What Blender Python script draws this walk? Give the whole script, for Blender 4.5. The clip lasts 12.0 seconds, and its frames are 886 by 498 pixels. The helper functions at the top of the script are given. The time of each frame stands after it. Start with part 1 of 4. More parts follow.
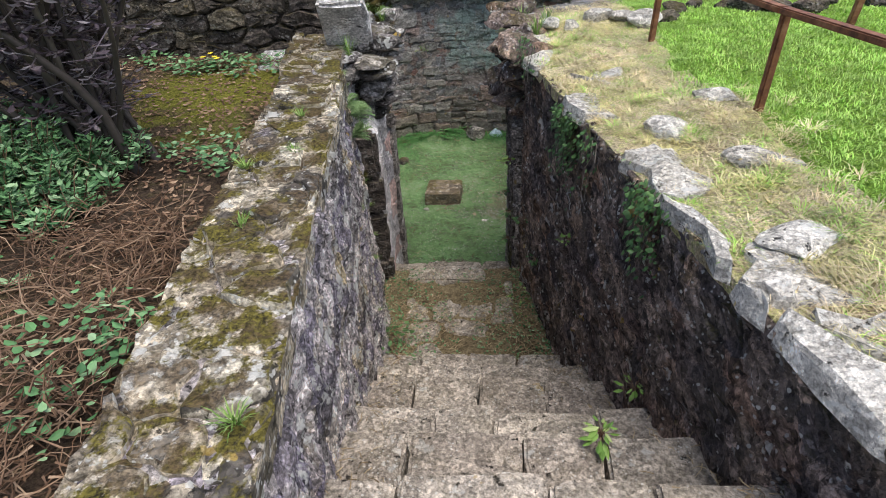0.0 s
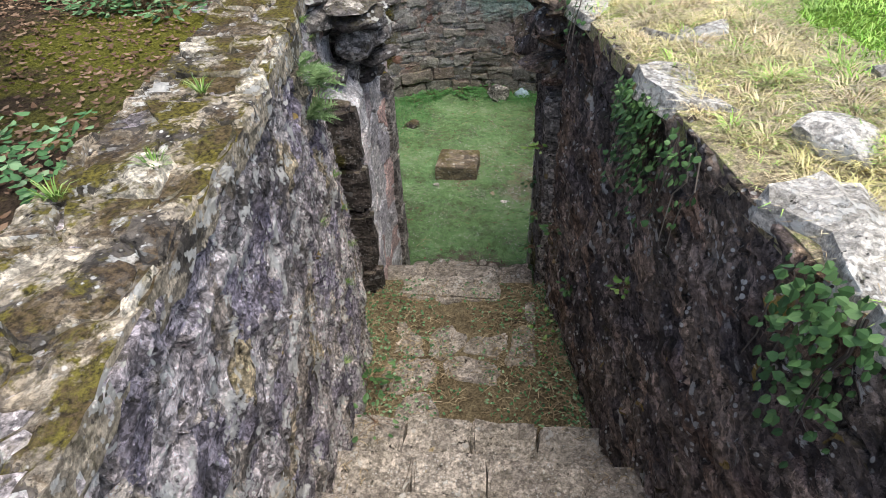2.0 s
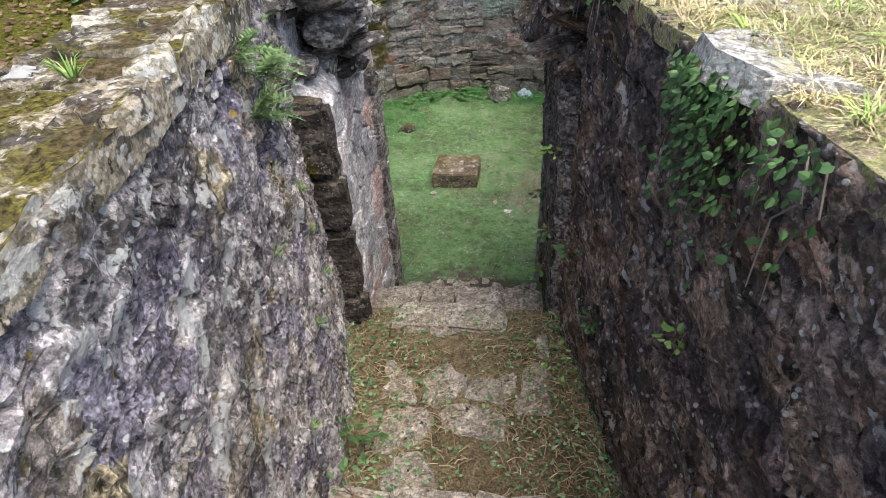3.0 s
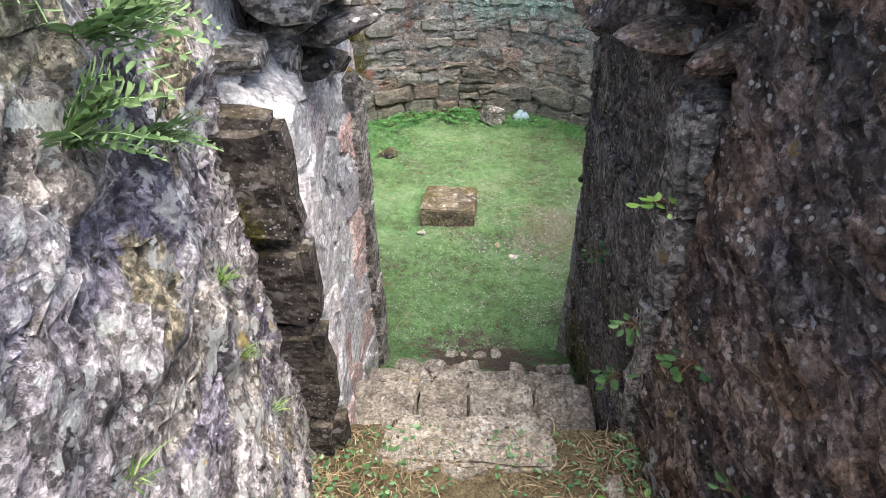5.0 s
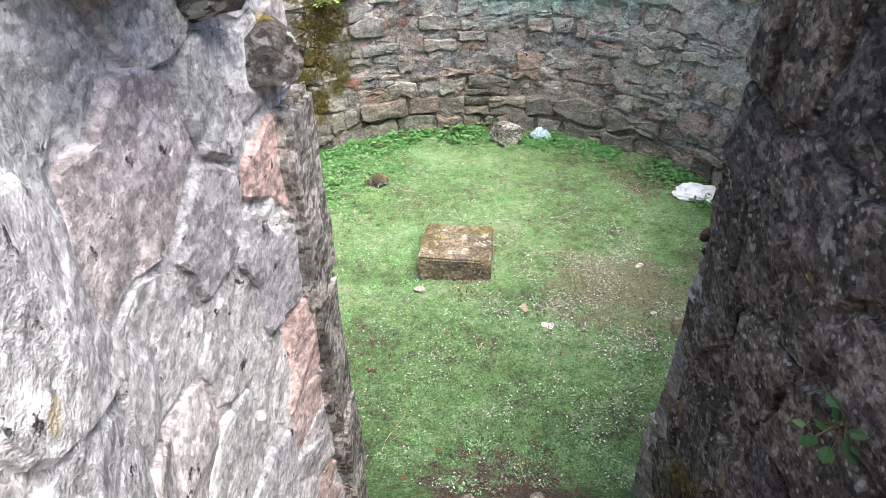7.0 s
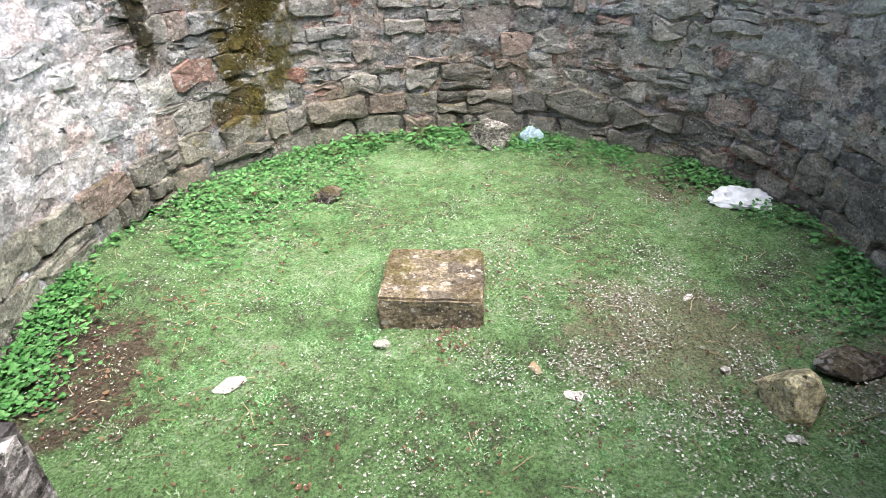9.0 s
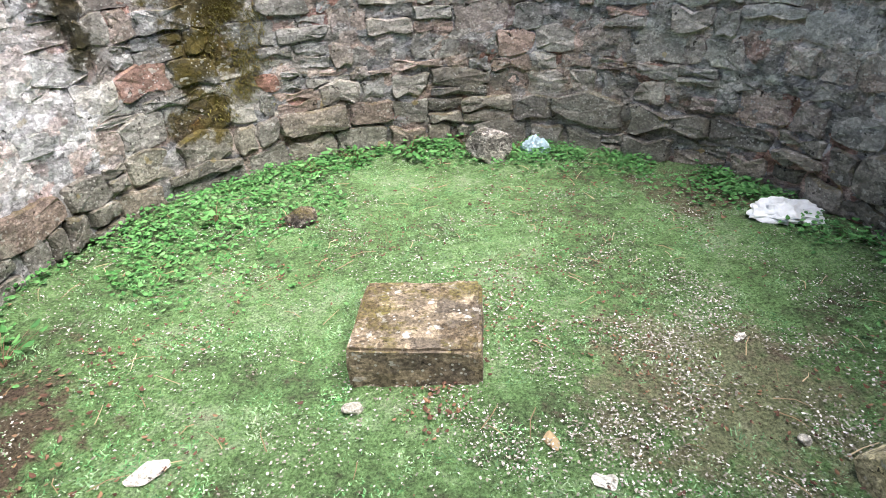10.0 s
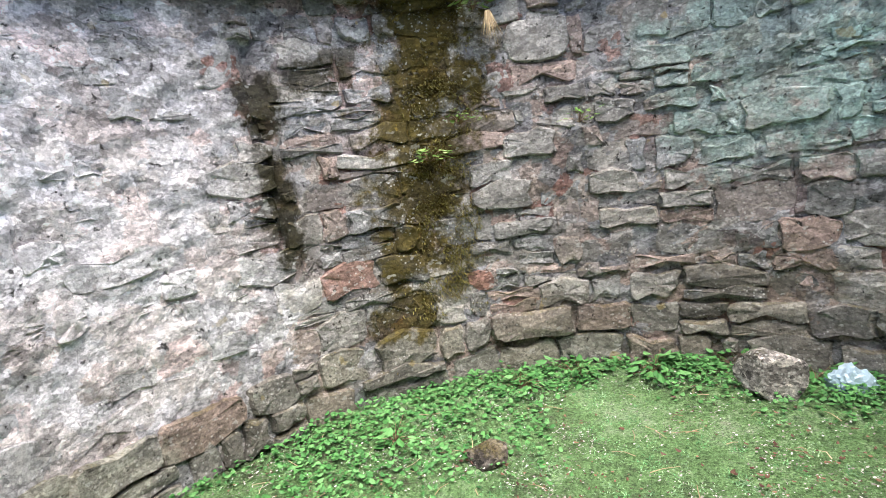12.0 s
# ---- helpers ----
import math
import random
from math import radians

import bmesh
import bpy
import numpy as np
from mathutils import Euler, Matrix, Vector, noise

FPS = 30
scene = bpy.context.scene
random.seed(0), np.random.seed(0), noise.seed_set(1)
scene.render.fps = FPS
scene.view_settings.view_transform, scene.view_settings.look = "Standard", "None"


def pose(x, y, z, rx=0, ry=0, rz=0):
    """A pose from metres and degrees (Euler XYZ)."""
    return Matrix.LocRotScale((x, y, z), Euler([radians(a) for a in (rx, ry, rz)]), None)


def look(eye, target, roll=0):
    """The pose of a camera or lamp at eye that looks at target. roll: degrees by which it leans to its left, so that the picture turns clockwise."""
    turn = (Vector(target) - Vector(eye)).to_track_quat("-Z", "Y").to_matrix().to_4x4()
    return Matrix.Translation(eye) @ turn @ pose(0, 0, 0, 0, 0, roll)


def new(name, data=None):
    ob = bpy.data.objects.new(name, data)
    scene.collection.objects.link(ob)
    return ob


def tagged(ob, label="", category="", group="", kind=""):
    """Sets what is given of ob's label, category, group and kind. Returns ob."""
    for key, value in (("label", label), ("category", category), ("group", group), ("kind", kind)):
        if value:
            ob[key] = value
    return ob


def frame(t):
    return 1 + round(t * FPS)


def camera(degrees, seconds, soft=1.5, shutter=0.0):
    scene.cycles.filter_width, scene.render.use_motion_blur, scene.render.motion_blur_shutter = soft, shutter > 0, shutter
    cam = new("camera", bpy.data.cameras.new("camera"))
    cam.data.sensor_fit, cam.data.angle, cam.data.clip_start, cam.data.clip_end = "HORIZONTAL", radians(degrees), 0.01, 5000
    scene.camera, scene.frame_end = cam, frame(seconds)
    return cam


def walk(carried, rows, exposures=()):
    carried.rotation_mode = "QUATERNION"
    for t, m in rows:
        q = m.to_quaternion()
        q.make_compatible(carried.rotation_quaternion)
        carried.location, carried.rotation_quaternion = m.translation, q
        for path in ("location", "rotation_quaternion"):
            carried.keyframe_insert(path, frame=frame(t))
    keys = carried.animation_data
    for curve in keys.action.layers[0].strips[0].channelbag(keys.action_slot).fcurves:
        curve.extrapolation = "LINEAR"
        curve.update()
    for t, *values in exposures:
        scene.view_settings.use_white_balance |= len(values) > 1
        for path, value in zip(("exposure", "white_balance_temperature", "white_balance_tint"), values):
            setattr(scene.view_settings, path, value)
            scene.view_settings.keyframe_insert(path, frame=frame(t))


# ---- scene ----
cam = camera(75.9, 12.0, soft=0.5)
PATH = [
    (0, (0.476, 0.963, 3.611), (0.342, 2.622, 2.503), -3.3),
    (0.5, (0.475, 1.262, 3.568), (0.321, 2.865, 2.383), -2.9),
    (1, (0.467, 1.548, 3.526), (0.29, 3.127, 2.311), -2.7),
    (1.5, (0.496, 1.798, 3.386), (0.309, 3.362, 2.154), -2.7),
    (2, (0.498, 2.029, 3.306), (0.297, 3.585, 2.065), -3.0),
    (2.5, (0.46, 2.244, 3.212), (0.259, 3.799, 1.971), -3.2),
    (3, (0.475, 2.494, 3.057), (0.268, 4.06, 1.83), -3.8),
    (3.2, (0.474, 2.588, 3.016), (0.263, 4.157, 1.794), -3.9),
    (4.8, (0.211, 3.33, 2.706), (0.104, 4.937, 1.52), -1.1),
    (5, (0.202, 3.413, 2.642), (0.099, 5.033, 1.474), -1.2),
    (5.5, (0.188, 3.63, 2.517), (0.084, 5.275, 1.384), -1.5),
    (6, (0.127, 3.852, 2.371), (0.027, 5.509, 1.256), -1.5),
    (6.5, (0.101, 4.142, 2.194), (0.016, 5.803, 1.083), -1.2),
    (7, (0.077, 4.55, 2.132), (-0.014, 6.213, 1.025), -1.1),
    (7.5, (0.077, 4.846, 2.098), (0.0, 6.519, 1.004), -0.8),
    (7.7, (0.084, 4.931, 2.082), (0.011, 6.605, 0.991), -0.8),
    (9.3, (0.054, 5.608, 1.483), (0.059, 7.329, 0.464), -1.7),
    (9.5, (0.072, 5.712, 1.448), (0.08, 7.439, 0.439), -1.9),
    (10, (0.118, 5.934, 1.351), (0.098, 7.679, 0.374), -2.8),
    (10.5, (0.173, 6.13, 1.246), (0.11, 7.893, 0.303), -2.8),
    (11, (0.219, 6.388, 1.228), (0.078, 8.189, 0.37), -3.2),
    (11.5, (0.261, 6.582, 1.258), (-0.114, 8.426, 0.579), -4.9),
    (12, (0.25, 6.717, 1.295), (-0.638, 8.477, 0.958), -7.5),
]
EXPOSURES = [(0.0, -0.08), (2.0, 0.12), (3.2, 0.41), (5.0, 0.97), (7.0, 1.4), (9.5, 1.38), (12.0, 1.2)]
walk(cam, [(t, look(eye, target, roll)) for t, eye, target, roll in PATH], EXPOSURES)

# ---- world and light ----
world = bpy.data.worlds.new("sky")
scene.world = world
world.use_nodes = True
wt = world.node_tree
sky = wt.nodes.new("ShaderNodeTexSky")
sky.sky_type = "NISHITA"
sky.sun_disc = False
SUN_EL, SUN_AZ = radians(71), radians(127)      # azimuth from +y towards +x
sky.sun_elevation, sky.sun_rotation = SUN_EL, SUN_AZ
sky.air_density, sky.dust_density = 1.0, 3.0
wt.links.new(sky.outputs[0], wt.nodes["Background"].inputs[0])
wt.nodes["Background"].inputs[1].default_value = 0.19
sun = new("sun", bpy.data.lights.new("sun", "SUN"))
sun.data.energy, sun.data.angle, sun.data.color = 3.1, radians(46), (1.0, 0.98, 0.94)
sd = Vector((math.sin(SUN_AZ) * math.cos(SUN_EL), math.cos(SUN_AZ) * math.cos(SUN_EL), math.sin(SUN_EL)))
sun.matrix_world = look(sd * 60, (0, 0, 0))
R = random.Random(7)


# ---- node materials ----
class Mat:
    """A small builder for node materials in world coordinates."""

    def __init__(self, name):
        self.m = bpy.data.materials.new(name)
        self.m.use_nodes = True
        self.t = self.m.node_tree
        self.bsdf = self.t.nodes["Principled BSDF"]
        self.pos = self.t.nodes.new("ShaderNodeNewGeometry").outputs["Position"]
        self.rnd = self.t.nodes.new("ShaderNodeObjectInfo").outputs["Random"]
        self.island = self.t.nodes.new("ShaderNodeNewGeometry").outputs["Random Per Island"]

    def put(self, socket, value):
        if isinstance(value, bpy.types.NodeSocket):
            self.t.links.new(value, socket)
        else:
            socket.default_value = (*value, 1.0) if isinstance(value, tuple) and len(value) == 3 and socket.type == "RGBA" else value

    def stretched(self, sx, sy, sz):
        n = self.t.nodes.new("ShaderNodeMapping")
        self.put(n.inputs["Vector"], self.pos)
        n.inputs["Scale"].default_value = (sx, sy, sz)
        return n.outputs[0]

    def noise(self, scale, detail=4.0, rough=0.6, vec=None, warp=0.0):
        n = self.t.nodes.new("ShaderNodeTexNoise")
        self.put(n.inputs["Vector"], vec or self.pos)
        n.inputs["Scale"].default_value, n.inputs["Detail"].default_value = scale, detail
        n.inputs["Roughness"].default_value, n.inputs["Distortion"].default_value = rough, warp
        return n.outputs["Fac"]

    def cells(self, scale, feature="F1", vec=None):
        n = self.t.nodes.new("ShaderNodeTexVoronoi")
        n.feature = feature
        self.put(n.inputs["Vector"], vec or self.pos)
        n.inputs["Scale"].default_value = scale
        return n.outputs["Distance"]

    def chips(self, scale, vec):
        """Angular fragments: a random grey for each, and its centre."""
        n = self.t.nodes.new("ShaderNodeTexVoronoi")
        self.put(n.inputs["Vector"], vec)
        n.inputs["Scale"].default_value = scale
        g = self.t.nodes.new("ShaderNodeSeparateColor")
        self.put(g.inputs[0], n.outputs["Color"])
        return g.outputs[0], n.outputs["Position"]

    def dipped(self, dip, squash):
        """World coordinates turned about x and squashed along the turned z: bedding that dips along the passage."""
        n = self.t.nodes.new("ShaderNodeMapping")
        self.put(n.inputs["Vector"], self.pos)
        n.inputs["Rotation"].default_value = (radians(dip), 0, 0)
        m = self.t.nodes.new("ShaderNodeMapping")
        self.put(m.inputs["Vector"], n.outputs[0])
        m.inputs["Scale"].default_value = (1, 1, squash)
        return m.outputs[0]

    def shaken(self, amount, scale, squash=1.0, dip=0.0):
        """World coordinates pushed about by noise, so that fragments get ragged edges."""
        n = self.t.nodes.new("ShaderNodeTexNoise")
        self.put(n.inputs["Vector"], self.pos)
        n.inputs["Scale"].default_value, n.inputs["Detail"].default_value, n.inputs["Roughness"].default_value = scale, 8.0, 0.82
        m = self.t.nodes.new("ShaderNodeVectorMath")
        m.operation = "MULTIPLY_ADD"
        self.put(m.inputs[0], n.outputs["Color"])
        m.inputs[1].default_value = (amount,) * 3
        self.put(m.inputs[2], self.dipped(dip, squash))
        return m.outputs[0]

    def ramp(self, fac, *stops):
        n = self.t.nodes.new("ShaderNodeValToRGB")
        e = n.color_ramp.elements
        while len(e) < len(stops):
            e.new(0.5)
        for k, (p, c) in zip(e, stops):
            k.position, k.color = p, (c, c, c, 1) if isinstance(c, (int, float)) else (*c, 1)
        self.put(n.inputs[0], fac)
        return n.outputs[0]

    def mix(self, fac, a, b, blend="MIX"):
        n = self.t.nodes.new("ShaderNodeMix")
        n.data_type, n.blend_type = "RGBA", blend
        self.put(n.inputs[0], fac)
        self.put(n.inputs[6], a)
        self.put(n.inputs[7], b)
        return n.outputs[2]

    def math(self, op, a, b=0.0, c=None):
        n = self.t.nodes.new("ShaderNodeMath")
        n.operation = op
        self.put(n.inputs[0], a)
        self.put(n.inputs[1], b)
        if c is not None:
            self.put(n.inputs[2], c)
        return n.outputs[0]

    def axis(self, k):
        n = self.t.nodes.new("ShaderNodeSeparateXYZ")
        self.put(n.inputs[0], self.pos)
        return n.outputs[k]

    def up(self):
        n = self.t.nodes.new("ShaderNodeSeparateXYZ")
        g = self.t.nodes.new("ShaderNodeNewGeometry")
        self.put(n.inputs[0], g.outputs["Normal"])
        return n.outputs[2]

    def near(self, centre, radius, soft=0.4):
        """1 within radius of a place, with a ragged edge."""
        n = self.t.nodes.new("ShaderNodeVectorMath")
        n.operation = "DISTANCE"
        self.put(n.inputs[0], self.pos)
        n.inputs[1].default_value = centre
        d = self.math("ADD", n.outputs["Value"], self.math("MULTIPLY", self.math("SUBTRACT", self.noise(6.0, 6, 0.7), 0.5), min(3.2 * radius, 1.6)))
        return self.ramp(self.math("DIVIDE", d, 2 * radius), (0.5 * (1 - soft), 1.0), (0.5, 0.0))

    def done(self, colour, rough=0.9, height=None, strength=0.6, dist=0.02, spec=0.25):
        self.put(self.bsdf.inputs["Base Color"], colour)
        self.put(self.bsdf.inputs["Roughness"], rough)
        self.bsdf.inputs["Specular IOR Level"].default_value = spec
        if height is not None:
            b = self.t.nodes.new("ShaderNodeBump")
            b.inputs["Strength"].default_value, b.inputs["Distance"].default_value = strength, dist
            self.put(b.inputs["Height"], height)
            self.t.links.new(b.outputs[0], self.bsdf.inputs["Normal"])
        return self.m


def stone_mat(name, stops, lichen=0.5, moss=0.3, grime=0.5, patches=(), spots=45.0, grain=1.0, blotch=None, dip=0.0, bed=1.6, size=1.0, fuzz=1.0, cover=0.0):
    """Rubble stone: a colour per piece, ragged fragments at two sizes, grain, dark grime, white lichen, moss on upper faces."""
    k = Mat(name)
    piece = k.math("FRACT", k.math("ADD", k.rnd, k.math("MULTIPLY", k.island, 3.7)))
    c = k.ramp(piece, *stops)
    at = k.shaken(0.12, 7.0, bed, dip)
    if blotch:
        big, big_at = k.chips(7.5, k.shaken(0.16, 5.0, 0.5 * (1 + bed), dip))
        c = k.ramp(big, *blotch)
    chip, chip_at = k.chips(17.0 * size, at)
    small, small_at = k.chips(55.0 * size, k.shaken(0.04, 25.0, bed, dip))
    fine = k.noise(70.0, 4, 0.75)
    for centre, radius, colour, amount in patches:
        c = k.mix(k.math("MULTIPLY", k.near(centre, radius), amount), c, colour)
    if blotch:
        c = k.mix(0.55, c, k.ramp(big, *((p, tuple(min(1.6, v / blotch[0][1][0]) for v in col)) for p, col in blotch)), "MULTIPLY")
    c = k.mix(grain, c, k.ramp(chip, (0.0, 0.42), (0.6, 1.0), (1.0, 1.45)), "MULTIPLY")
    c = k.mix(grain, c, k.ramp(small, (0.0, 0.4), (0.5, 1.0), (1.0, 1.6)), "MULTIPLY")
    c = k.mix(fuzz, c, k.ramp(fine, (0.36, 0.52), (0.5, 1.0), (0.64, 1.5)), "MULTIPLY")
    dirt = k.ramp(k.noise(3.2, 5, 0.75, chip_at), (0.52 - cover, 0.0), (0.56 - cover, 1.0))
    c = k.mix(k.math("MULTIPLY", dirt, grime * 0.75), c, k.mix(small, (0.02, 0.018, 0.017), (0.09, 0.08, 0.075)))
    pits = k.ramp(k.noise(22.0, 5, 0.7), (0.33, 1.0), (0.37, 0.0))
    c = k.mix(k.math("MULTIPLY", pits, 0.9), c, (0.018, 0.016, 0.015))
    spot = k.ramp(k.cells(spots), (0.2, 1.0), (0.26, 0.0))
    where = k.ramp(k.noise(6.0, 5, 0.7), (0.47, 0.0), (0.55, 1.0))
    c = k.mix(k.math("MULTIPLY", k.math("MULTIPLY", spot, where), lichen), c, (0.72, 0.71, 0.67))
    blot = k.ramp(k.noise(11.0, 4, 0.75, small_at), (0.62 - 0.05 * (lichen > 0.75), 0.0), (0.64 - 0.05 * (lichen > 0.75), 1.0))
    c = k.mix(k.math("MULTIPLY", blot, lichen * 0.85), c, (0.68, 0.67, 0.63))
    gold = k.ramp(k.noise(8.0, 3, 0.5), (0.71, 0.0), (0.72, 1.0))
    c = k.mix(k.math("MULTIPLY", gold, lichen * 0.7), c, (0.5, 0.34, 0.06))
    green = k.math("MULTIPLY", k.ramp(k.up(), (0.3, 0.15), (0.85, 1.0)), k.ramp(k.noise(4.5, 6, 0.75), (0.48 - cover, 0.0), (0.54 - cover, 1.0)))
    c = k.mix(k.math("MULTIPLY", green, moss), c, k.ramp(k.noise(80.0, 3, 0.7), (0.36, (0.025, 0.02, 0.008)), (0.62, (0.2, 0.17, 0.035))))
    crumbs = k.math("MULTIPLY", k.ramp(k.up(), (0.5, 0.0), (0.9, 1.0)), k.ramp(k.noise(5.5, 6, 0.75, at), (0.5 - cover, 0.0), (0.56 - cover, 1.0)))
    c = k.mix(k.math("MULTIPLY", crumbs, moss * 0.8), c, k.ramp(fine, (0.4, (0.03, 0.02, 0.012)), (0.6, (0.16, 0.11, 0.06))))
    h = k.math("ADD", k.math("MULTIPLY", fine, 0.5), k.math("ADD", k.math("MULTIPLY", chip, 0.8), k.math("ADD", k.math("MULTIPLY", small, 0.45), k.math("MULTIPLY", pits, -0.6))))
    return k.done(c, 0.92, h, 1.0, 0.017)


PALE = (0.82, 0.79, 0.81)
COPPER = (0.4, 0.54, 0.49)
MOSSY = (0.1, 0.075, 0.018)
CRACK = (0.04, 0.034, 0.016)
TAN = (0.2, 0.17, 0.13)
pale_patches = (((-2.05, 7.5, 1.0), 1.05, PALE, 0.85), ((-1.95, 8.1, 1.6), 0.75, PALE, 0.85), ((-1.85, 8.3, 0.8), 0.65, PALE, 0.8), ((-1.4, 9.15, 1.75), 0.3, PALE, 0.6), ((-1.35, 9.2, 1.4), 0.2, PALE, 0.45))
moss_patches = tuple(((-1.0 - 0.06 * i, 9.52 - 0.035 * i, 2.3 - 0.3 * i), 0.4 - 0.025 * i, MOSSY, 0.95) for i in range(7))
crack_patches = tuple(((-1.6 - 0.02 * (i % 3), 8.8 - 0.02 * (i % 2), 0.9 + 0.15 * i), 0.1 + 0.03 * (i % 2), CRACK, 0.95) for i in range(6)) + (((-1.5, 8.98, 1.72), 0.12, CRACK, 0.9), ((-1.38, 9.15, 1.82), 0.12, CRACK, 0.8))
copper_patches = (((0.6, 9.85, 1.6), 0.6, COPPER, 0.55), ((1.15, 9.6, 1.5), 0.5, COPPER, 0.6), ((0.3, 9.9, 1.25), 0.3, COPPER, 0.4), ((0.75, 9.8, 1.35), 0.28, COPPER, 0.65), ((0.1, 9.9, 1.6), 0.3, COPPER, 0.4))
# grey-beige limewash, also painted to lift the east wall where light falls short
chalky_light_patches = (((2.1, 8.6, 1.2), 0.75, (0.52, 0.5, 0.46), 0.6), ((1.7, 9.2, 1.0), 0.55, (0.5, 0.5, 0.46), 0.5), ((2.15, 7.9, 1.0), 0.6, (0.48, 0.46, 0.42), 0.5))
damp_patches = (((-0.6, 9.75, 0.15), 0.4, TAN, 0.6), ((0.4, 9.9, 0.2), 0.5, TAN, 0.65), ((1.2, 9.6, 0.2), 0.45, TAN, 0.55))
chamber_patches = pale_patches + chalky_light_patches + damp_patches + moss_patches + crack_patches + copper_patches
stone_patches = tuple((c, r, col, a * 0.55) for c, r, col, a in pale_patches) + chalky_light_patches + damp_patches + moss_patches + crack_patches + copper_patches
BLOTCHES = ((0.0, (0.38, 0.365, 0.36)), (0.3, (0.31, 0.305, 0.315)), (0.5, (0.4, 0.375, 0.35)), (0.7, (0.38, 0.31, 0.285)), (0.85, (0.41, 0.39, 0.38)), (0.95, (0.34, 0.22, 0.19)), (1.0, (0.25, 0.245, 0.255)))
WARM = ((0.0, (0.17, 0.165, 0.16)), (0.14, (0.42, 0.39, 0.36)), (0.28, (0.3, 0.3, 0.31)), (0.42, (0.5, 0.46, 0.42)), (0.55, (0.24, 0.235, 0.23)), (0.68, (0.46, 0.35, 0.31)), (0.78, (0.2, 0.2, 0.2)), (0.88, (0.38, 0.35, 0.32)), (0.96, (0.42, 0.29, 0.25)), (1.0, (0.32, 0.17, 0.135)))
m_chamber = stone_mat("chamber_stone", WARM, 0.5, 0.3, 0.45, stone_patches, grain=0.45, fuzz=0.5)
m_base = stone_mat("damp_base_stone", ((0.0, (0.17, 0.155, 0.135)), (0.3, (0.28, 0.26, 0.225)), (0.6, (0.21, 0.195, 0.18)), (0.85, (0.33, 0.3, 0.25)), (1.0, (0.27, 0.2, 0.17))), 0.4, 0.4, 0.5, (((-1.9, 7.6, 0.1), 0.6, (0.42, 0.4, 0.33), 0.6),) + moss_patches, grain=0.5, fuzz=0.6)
m_mortar = stone_mat("lime_mortar", ((0.0, (0.36, 0.335, 0.32)), (1.0, (0.41, 0.385, 0.37))), 0.35, 0.3, 0.6, chamber_patches, grain=0.6, fuzz=0.5, blotch=BLOTCHES)
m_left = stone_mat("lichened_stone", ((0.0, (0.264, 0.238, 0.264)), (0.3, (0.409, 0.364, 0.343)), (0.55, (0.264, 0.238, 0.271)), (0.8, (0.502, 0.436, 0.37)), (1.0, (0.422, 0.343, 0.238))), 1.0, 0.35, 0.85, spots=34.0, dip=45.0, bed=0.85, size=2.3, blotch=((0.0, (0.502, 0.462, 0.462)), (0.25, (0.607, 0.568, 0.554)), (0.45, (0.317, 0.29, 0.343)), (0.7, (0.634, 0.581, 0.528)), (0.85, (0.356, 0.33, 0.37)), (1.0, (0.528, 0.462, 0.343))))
# right-hand stone: the wall's own shadow is put into these dark colours
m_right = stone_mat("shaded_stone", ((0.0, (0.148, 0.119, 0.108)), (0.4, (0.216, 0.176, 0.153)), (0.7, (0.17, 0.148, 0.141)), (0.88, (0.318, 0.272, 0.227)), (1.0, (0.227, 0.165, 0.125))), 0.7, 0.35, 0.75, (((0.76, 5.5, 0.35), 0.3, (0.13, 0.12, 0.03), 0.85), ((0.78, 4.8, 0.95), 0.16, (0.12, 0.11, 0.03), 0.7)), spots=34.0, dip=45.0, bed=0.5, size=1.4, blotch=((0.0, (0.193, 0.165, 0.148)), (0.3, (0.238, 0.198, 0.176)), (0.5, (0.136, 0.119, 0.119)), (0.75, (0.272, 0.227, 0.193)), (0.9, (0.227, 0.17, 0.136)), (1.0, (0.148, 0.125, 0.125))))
# right reveal: shade on this side is mixed into the stone tones; moss patches on top
m_reveal_shaded = stone_mat("shaded_reveal_stone", ((0.0, (0.13, 0.11, 0.1)), (0.4, (0.19, 0.16, 0.145)), (0.7, (0.15, 0.13, 0.135)), (0.88, (0.26, 0.23, 0.2)), (1.0, (0.2, 0.15, 0.12))), 0.45, 0.3, 0.8, (((0.76, 5.5, 0.35), 0.32, (0.13, 0.12, 0.03), 0.85), ((0.76, 5.2, 0.5), 0.2, (0.12, 0.11, 0.03), 0.7)), bed=1.3, size=1.3)
m_jamb = stone_mat("dressed_stone", ((0.0, (0.085, 0.07, 0.06)), (1.0, (0.14, 0.115, 0.1))), 0.4, 0.3, 0.6, (((-0.36, 4.55, 1.85), 0.09, (0.13, 0.115, 0.02), 0.85), ((-0.3, 4.53, 1.8), 0.028, (0.62, 0.43, 0.05), 0.95)), spots=75.0)
m_quoin = stone_mat("worn_quoin_stone", ((0.0, (0.3, 0.27, 0.25)), (1.0, (0.4, 0.36, 0.33))), 0.5, 0.25, 0.4)
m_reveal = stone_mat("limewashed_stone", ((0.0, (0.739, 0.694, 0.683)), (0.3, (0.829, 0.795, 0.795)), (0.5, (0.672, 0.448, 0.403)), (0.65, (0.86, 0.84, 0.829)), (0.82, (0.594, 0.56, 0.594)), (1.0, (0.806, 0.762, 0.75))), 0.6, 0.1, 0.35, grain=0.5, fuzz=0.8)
m_rock = stone_mat("yellow_grey_stone", ((0.0, (0.52, 0.45, 0.26)), (1.0, (0.58, 0.51, 0.32))), 0.4, 0.2, 0.3, grain=0.6)
